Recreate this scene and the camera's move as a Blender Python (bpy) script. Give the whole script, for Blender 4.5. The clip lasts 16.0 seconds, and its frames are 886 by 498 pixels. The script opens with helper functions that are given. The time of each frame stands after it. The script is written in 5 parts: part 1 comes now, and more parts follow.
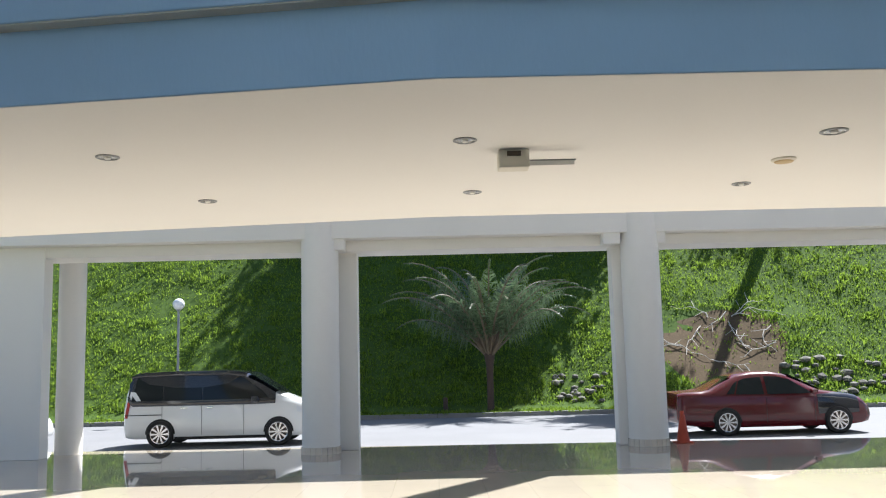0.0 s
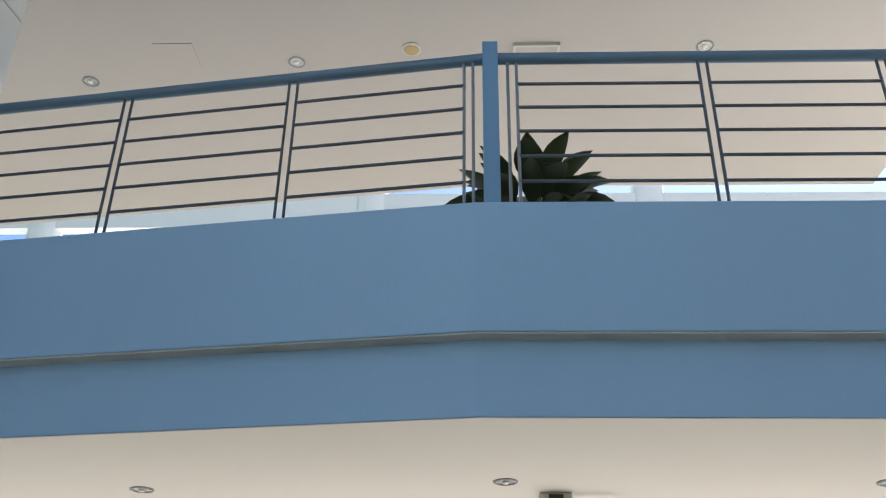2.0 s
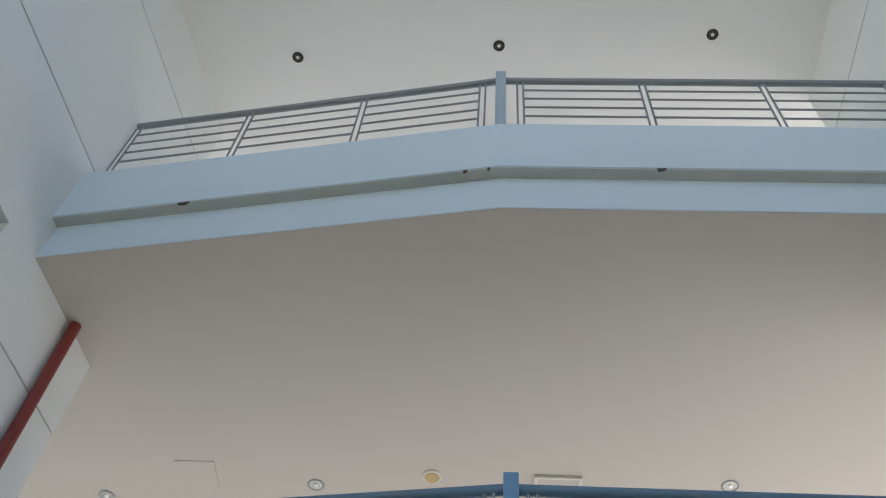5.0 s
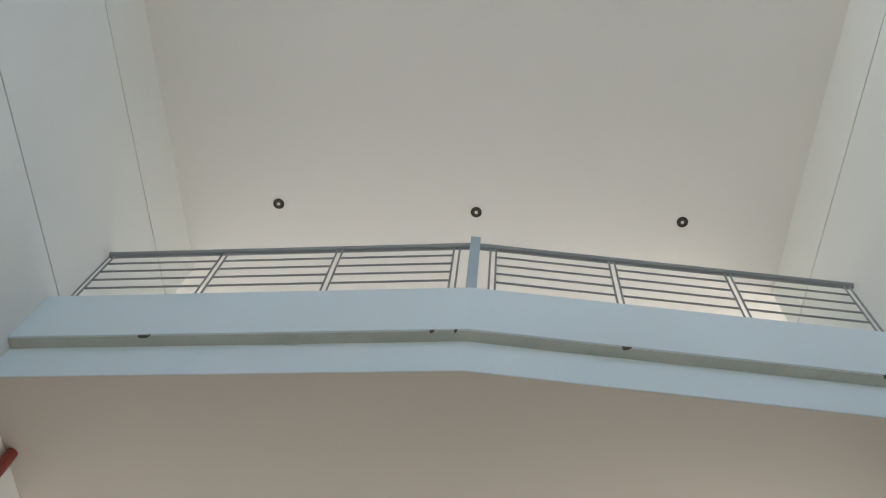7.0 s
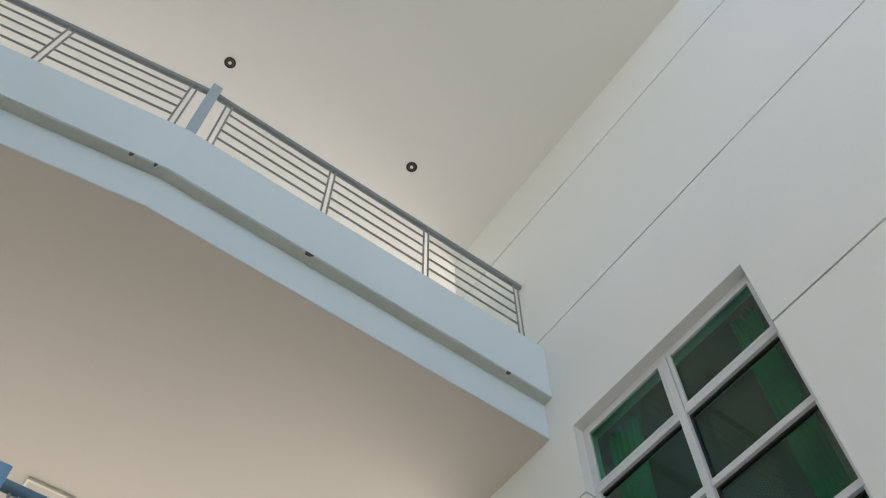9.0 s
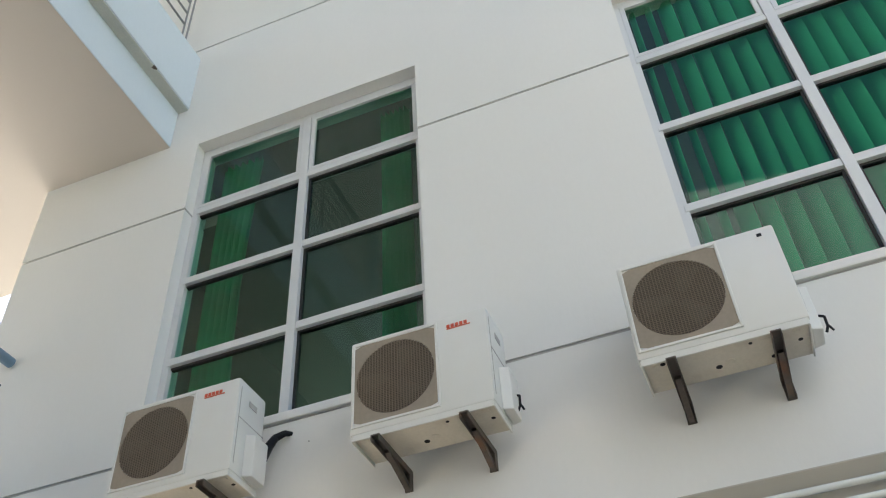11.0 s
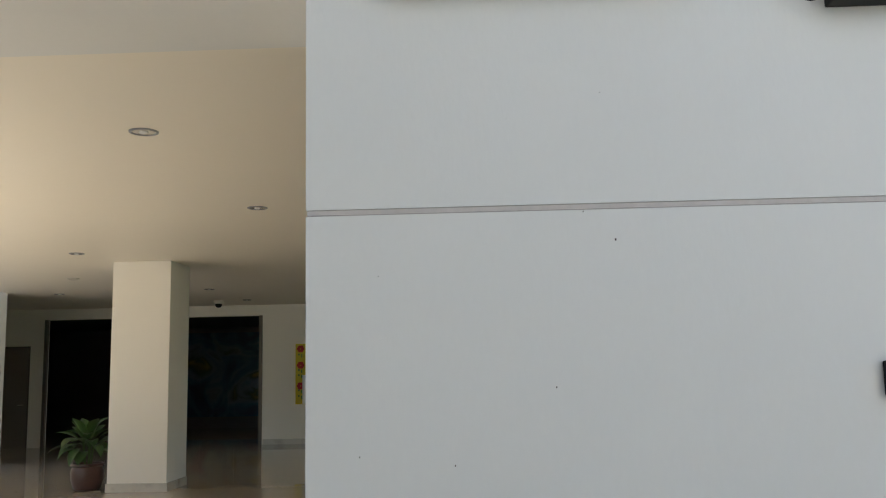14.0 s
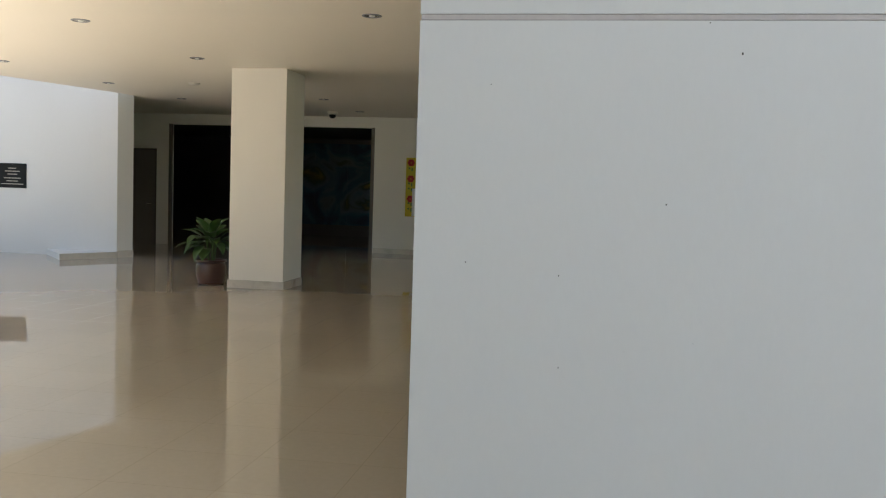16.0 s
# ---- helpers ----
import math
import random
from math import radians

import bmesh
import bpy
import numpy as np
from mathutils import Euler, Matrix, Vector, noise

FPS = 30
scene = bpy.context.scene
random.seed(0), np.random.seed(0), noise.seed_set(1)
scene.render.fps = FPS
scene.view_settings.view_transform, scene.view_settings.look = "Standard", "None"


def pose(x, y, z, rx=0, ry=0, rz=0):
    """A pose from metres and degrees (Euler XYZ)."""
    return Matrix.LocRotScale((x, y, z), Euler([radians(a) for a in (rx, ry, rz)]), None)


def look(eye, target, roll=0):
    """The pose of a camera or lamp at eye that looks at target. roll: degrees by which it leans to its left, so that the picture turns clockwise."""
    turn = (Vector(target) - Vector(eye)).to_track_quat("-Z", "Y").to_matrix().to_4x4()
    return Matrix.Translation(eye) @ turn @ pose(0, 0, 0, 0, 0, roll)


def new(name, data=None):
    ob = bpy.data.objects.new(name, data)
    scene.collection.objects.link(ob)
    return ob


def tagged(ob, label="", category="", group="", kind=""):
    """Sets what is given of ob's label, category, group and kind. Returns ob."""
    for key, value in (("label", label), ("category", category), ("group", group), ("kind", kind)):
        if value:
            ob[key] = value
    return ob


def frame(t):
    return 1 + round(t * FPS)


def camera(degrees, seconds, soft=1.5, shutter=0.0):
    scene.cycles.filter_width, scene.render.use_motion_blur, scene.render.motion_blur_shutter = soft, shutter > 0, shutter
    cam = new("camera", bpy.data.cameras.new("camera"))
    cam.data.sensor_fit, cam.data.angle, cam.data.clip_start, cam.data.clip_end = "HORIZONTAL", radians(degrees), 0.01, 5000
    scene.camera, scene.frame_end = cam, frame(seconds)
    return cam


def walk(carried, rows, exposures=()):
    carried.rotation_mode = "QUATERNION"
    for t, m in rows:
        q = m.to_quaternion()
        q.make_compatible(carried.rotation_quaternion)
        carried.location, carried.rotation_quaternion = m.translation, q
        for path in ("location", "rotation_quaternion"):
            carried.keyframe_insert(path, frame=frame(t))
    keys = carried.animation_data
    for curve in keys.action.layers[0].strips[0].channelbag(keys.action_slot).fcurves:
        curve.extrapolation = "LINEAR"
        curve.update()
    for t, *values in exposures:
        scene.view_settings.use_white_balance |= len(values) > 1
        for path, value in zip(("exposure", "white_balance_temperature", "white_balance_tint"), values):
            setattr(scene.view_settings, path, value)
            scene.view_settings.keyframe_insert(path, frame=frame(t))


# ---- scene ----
# ---- the camera and its walk ----
cam = camera(52.25, 16.0, soft=1.15)
#        seconds, x, y, z, yaw (to the left), pitch, roll in degrees
ROWS = [
    (0.0, 0, 0, 1.6, -0.60, 7.33, -1.41), (0.5, 0, 0, 1.6, -0.33, 14.01, -1.17), (1.0, 0, 0, 1.6, 0.07, 19.30, -0.63),
    (1.5, 0, 0, 1.6, 0.93, 24.18, -0.19), (2.0, 0, 0, 1.6, 1.94, 28.58, 0.74), (2.5, 0, 0, 1.6, 2.78, 32.66, 2.06),
    (3.0, 0, 0, 1.6, 3.71, 36.86, 3.09), (3.5, 0, 0, 1.6, 4.16, 41.90, 4.01), (4.0, 0, 0, 1.6, 4.85, 46.56, 4.76),
    (4.5, 0, 0, 1.6, 5.14, 50.45, 5.09), (5.0, 0, 0, 1.6, 5.70, 55.14, 5.73), (5.2, 0, 0, 1.6, 6.18, 57.16, 6.35),
    (7.3, 0, 0, 1.6, 2.05, 65.57, 10.94), (7.5, 0, 0, 1.6, -2.24, 65.32, 10.16), (8.0, 0, 0, 1.6, -13.74, 63.59, 6.21),
    (8.5, 0, 0, 1.6, -25.23, 61.94, 2.66), (8.7, 0, 0, 1.6, -29.80, 61.31, 1.02), (10.8, 0, 0, 1.6, -69.28, 45.86, -2.96),
    (11.0, 0, 0, 1.6, -70.91, 42.98, -3.86), (11.5, 0, 0, 1.6, -76.12, 37.29, -3.97), (12.0, 0, 0, 1.6, -82.34, 29.66, -3.71),
    (12.5, 0, 0, 1.6, -83.38, 24.10, -2.66), (13.0, 0, 0, 1.6, -84.91, 17.24, -1.50), (13.5, 0, 0, 1.585, -86.29, 12.36, -1.37),
    (14.0, 0, 0, 1.57, -87.60, 7.81, -1.08), (14.5, 0, 0, 1.55, -88.30, 3.29, -0.32), (15.0, 0, 0, 1.535, -89.14, -1.23, 0.51),
    (15.5, 0, 0, 1.53, -87.79, -3.27, 1.35), (16.0, 0, 0, 1.53, -80.75, -3.63, 1.82),
]


def aimed(x, y, z, yaw, pitch, roll):
    a, p = radians(yaw), radians(pitch)
    eye = Vector((x, y, z))
    return look(eye, eye + Vector((-math.sin(a) * math.cos(p), math.cos(a) * math.cos(p), math.sin(p))), roll)


walk(cam, [(row[0], aimed(*row[1:])) for row in ROWS],
     exposures=[(0.0, 1.58, 5850, 10), (0.5, 1.45, 5800, 10), (1.0, 1.6, 5750, 10), (1.5, 1.75, 5700, 10), (3.0, 1.8, 5600, 10), (5.0, 1.8, 5650, 10), (7.5, 1.95, 6200, 10), (8.5, 1.97, 6150, 10),
                (11.0, 2.35, 6200, 10), (12.5, 2.4, 6080, 10), (14.5, 2.25, 6000, 10), (16.0, 2.32, 6000, 10)])

# ---- world, sun ----
SUN = Vector((0.33, 0.50, 0.80)).normalized()
world = bpy.data.worlds.new("sky")
scene.world = world
world.use_nodes = True
wn = world.node_tree.nodes
sky = wn.new("ShaderNodeTexSky")
sky.sky_type, sky.sun_disc = "NISHITA", False
sky.sun_elevation = math.asin(SUN.z)
sky.sun_rotation = math.atan2(SUN.x, SUN.y)
wn["Background"].inputs["Strength"].default_value = 0.055
world.node_tree.links.new(sky.outputs[0], wn["Background"].inputs["Color"])
sun = new("sun", bpy.data.lights.new("sun", "SUN"))
sun.data.energy, sun.data.angle, sun.data.color = 5.0, radians(0.53), (1.0, 0.95, 0.87)
sun.matrix_world = look(SUN * 60, (0, 0, 0))

# ---- materials ----


def shader(name, color, rough=0.6, metal=0.0, vary=0.08, scale=3.0, grain=0.0, grain_scale=60.0, bump=0.0, bump_scale=80.0,
           stain=None, stain_amount=0.0, spec=0.5, per_object=0.0, coat=0.0, stretch=(1, 1, 1), rough_vary=0.0):
    """A painted or natural surface: soft mottling, fine grain, stains and relief at real size."""
    m = bpy.data.materials.new(name)
    m.use_nodes = True
    nt, n = m.node_tree, m.node_tree.nodes
    b = n["Principled BSDF"]
    co = n.new("ShaderNodeTexCoord")
    mp = n.new("ShaderNodeMapping")
    mp.inputs["Scale"].default_value = stretch
    nt.links.new(co.outputs["Object"], mp.inputs[0])

    def tex(s, detail):
        t = n.new("ShaderNodeTexNoise")
        t.inputs["Scale"].default_value, t.inputs["Detail"].default_value = s, detail
        nt.links.new(mp.outputs[0], t.inputs["Vector"])
        return t.outputs["Fac"]

    def math_node(op, a, c):
        k = n.new("ShaderNodeMath")
        k.operation = op
        for i, v in enumerate((a, c)):
            if isinstance(v, (int, float)):
                k.inputs[i].default_value = v
            else:
                nt.links.new(v, k.inputs[i])
        return k.outputs[0]

    value = math_node("MULTIPLY_ADD", tex(scale, 5), 2 * vary)
    value.node.inputs[2].default_value = 1 - vary
    if grain:
        g = math_node("MULTIPLY_ADD", tex(grain_scale, 3), 2 * grain)
        g.node.inputs[2].default_value = 1 - grain
        value = math_node("MULTIPLY", value, g)
    if per_object:
        oi = n.new("ShaderNodeObjectInfo")
        r = math_node("MULTIPLY_ADD", oi.outputs["Random"], 2 * per_object)
        r.node.inputs[2].default_value = 1 - per_object
        value = math_node("MULTIPLY", value, r)
    mix = n.new("ShaderNodeMix")
    mix.data_type, mix.blend_type = "RGBA", "MULTIPLY"
    mix.inputs["Factor"].default_value = 1.0
    mix.inputs["A"].default_value = (*color, 1)
    cc = n.new("ShaderNodeCombineColor")
    for i in range(3):
        nt.links.new(value, cc.inputs[i])
    nt.links.new(cc.outputs[0], mix.inputs["B"])
    out = mix.outputs["Result"]
    if stain:
        ramp = n.new("ShaderNodeMapRange")
        ramp.inputs["From Min"].default_value, ramp.inputs["From Max"].default_value = 0.52, 0.78
        ramp.inputs["To Max"].default_value = stain_amount
        nt.links.new(tex(scale * 0.55, 8), ramp.inputs["Value"])
        sm = n.new("ShaderNodeMix")
        sm.data_type = "RGBA"
        nt.links.new(ramp.outputs[0], sm.inputs["Factor"])
        nt.links.new(out, sm.inputs["A"])
        sm.inputs["B"].default_value = (*stain, 1)
        out = sm.outputs["Result"]
    nt.links.new(out, b.inputs["Base Color"])
    b.inputs["Roughness"].default_value, b.inputs["Metallic"].default_value = rough, metal
    b.inputs["Specular IOR Level"].default_value = spec
    b.inputs["Coat Weight"].default_value = coat
    if rough_vary:
        rv = math_node("MULTIPLY_ADD", tex(scale * 2.3, 6), 2 * rough_vary)
        rv.node.inputs[2].default_value = rough - rough_vary
        nt.links.new(rv, b.inputs["Roughness"])
    if bump:
        bp = n.new("ShaderNodeBump")
        bp.inputs["Strength"].default_value, bp.inputs["Distance"].default_value = bump, 0.01
        nt.links.new(tex(bump_scale, 4), bp.inputs["Height"])
        nt.links.new(bp.outputs[0], b.inputs["Normal"])
    return m


def tiled(name, color, joint, size, rough, offset=0.0, vary=0.05, mortar=0.004, bump=0.0):
    """Polished square tiles with thin joints."""
    m = shader(name, color, rough, vary=0.07, scale=0.9, grain=0.05, grain_scale=25, rough_vary=rough * 0.35)
    nt, n = m.node_tree, m.node_tree.nodes
    b = n["Principled BSDF"]
    br = n.new("ShaderNodeTexBrick")
    br.offset = offset
    br.inputs["Scale"].default_value = 1.0
    br.inputs["Brick Width"].default_value = br.inputs["Row Height"].default_value = size
    br.inputs["Mortar Size"].default_value, br.inputs["Mortar Smooth"].default_value = mortar, 0.2
    br.inputs["Color1"].default_value = (1, 1, 1, 1)
    br.inputs["Color2"].default_value = (1 - vary * 2, 1 - vary * 2, 1 - vary * 2, 1)
    br.inputs["Mortar"].default_value = (*joint, 1)
    co = n.new("ShaderNodeTexCoord")
    nt.links.new(co.outputs["Object"], br.inputs["Vector"])
    old = b.inputs["Base Color"].links[0].from_socket
    mix = n.new("ShaderNodeMix")
    mix.data_type, mix.blend_type = "RGBA", "MULTIPLY"
    mix.inputs["Factor"].default_value = 1
    nt.links.new(old, mix.inputs["A"])
    nt.links.new(br.outputs["Color"], mix.inputs["B"])
    nt.links.new(mix.outputs["Result"], b.inputs["Base Color"])
    return m


def glass(name, tint, rough=0.02, clear=0.9):
    m = bpy.data.materials.new(name)
    m.use_nodes = True
    nt, n = m.node_tree, m.node_tree.nodes
    n.remove(n["Principled BSDF"])
    tr, gl, mx, lw, pw, ad = (n.new("ShaderNode" + k) for k in ("BsdfTransparent", "BsdfGlossy", "MixShader", "LayerWeight", "Math", "Math"))
    tr.inputs["Color"].default_value = (*tint, 1)
    gl.inputs["Roughness"].default_value = rough
    lw.inputs["Blend"].default_value = 0.5
    pw.operation, ad.operation = "POWER", "MULTIPLY_ADD"
    pw.inputs[1].default_value = 4.0
    ad.inputs[1].default_value, ad.inputs[2].default_value = 0.5, 0.025
    nt.links.new(lw.outputs["Facing"], pw.inputs[0])
    nt.links.new(pw.outputs[0], ad.inputs[0])
    nt.links.new(ad.outputs[0], mx.inputs[0])
    nt.links.new(tr.outputs[0], mx.inputs[1])
    nt.links.new(gl.outputs[0], mx.inputs[2])
    nt.links.new(mx.outputs[0], n["Material Output"].inputs[0])
    return m


def leafy(name, color, vary=0.35, rough=0.5, second=None, spec=0.4, through_light=0.25):
    """Leaves: each leaf its own shade, and a little light through them."""
    m = bpy.data.materials.new(name)
    m.use_nodes = True
    nt, n = m.node_tree, m.node_tree.nodes
    b = n["Principled BSDF"]
    geo = n.new("ShaderNodeNewGeometry")
    ramp = n.new("ShaderNodeMix")
    ramp.data_type = "RGBA"
    nt.links.new(geo.outputs["Random Per Island"], ramp.inputs["Factor"])
    ramp.inputs["A"].default_value = (*[c * (1 - vary) for c in color], 1)
    ramp.inputs["B"].default_value = (*(second or [c * (1 + vary) for c in color]), 1)
    nt.links.new(ramp.outputs["Result"], b.inputs["Base Color"])
    b.inputs["Roughness"].default_value = rough
    b.inputs["Specular IOR Level"].default_value = spec
    tl, mx = n.new("ShaderNodeBsdfTranslucent"), n.new("ShaderNodeMixShader")
    nt.links.new(ramp.outputs["Result"], tl.inputs["Color"])
    mx.inputs[0].default_value = through_light
    nt.links.new(b.outputs[0], mx.inputs[1])
    nt.links.new(tl.outputs[0], mx.inputs[2])
    nt.links.new(mx.outputs[0], n["Material Output"].inputs[0])
    return m


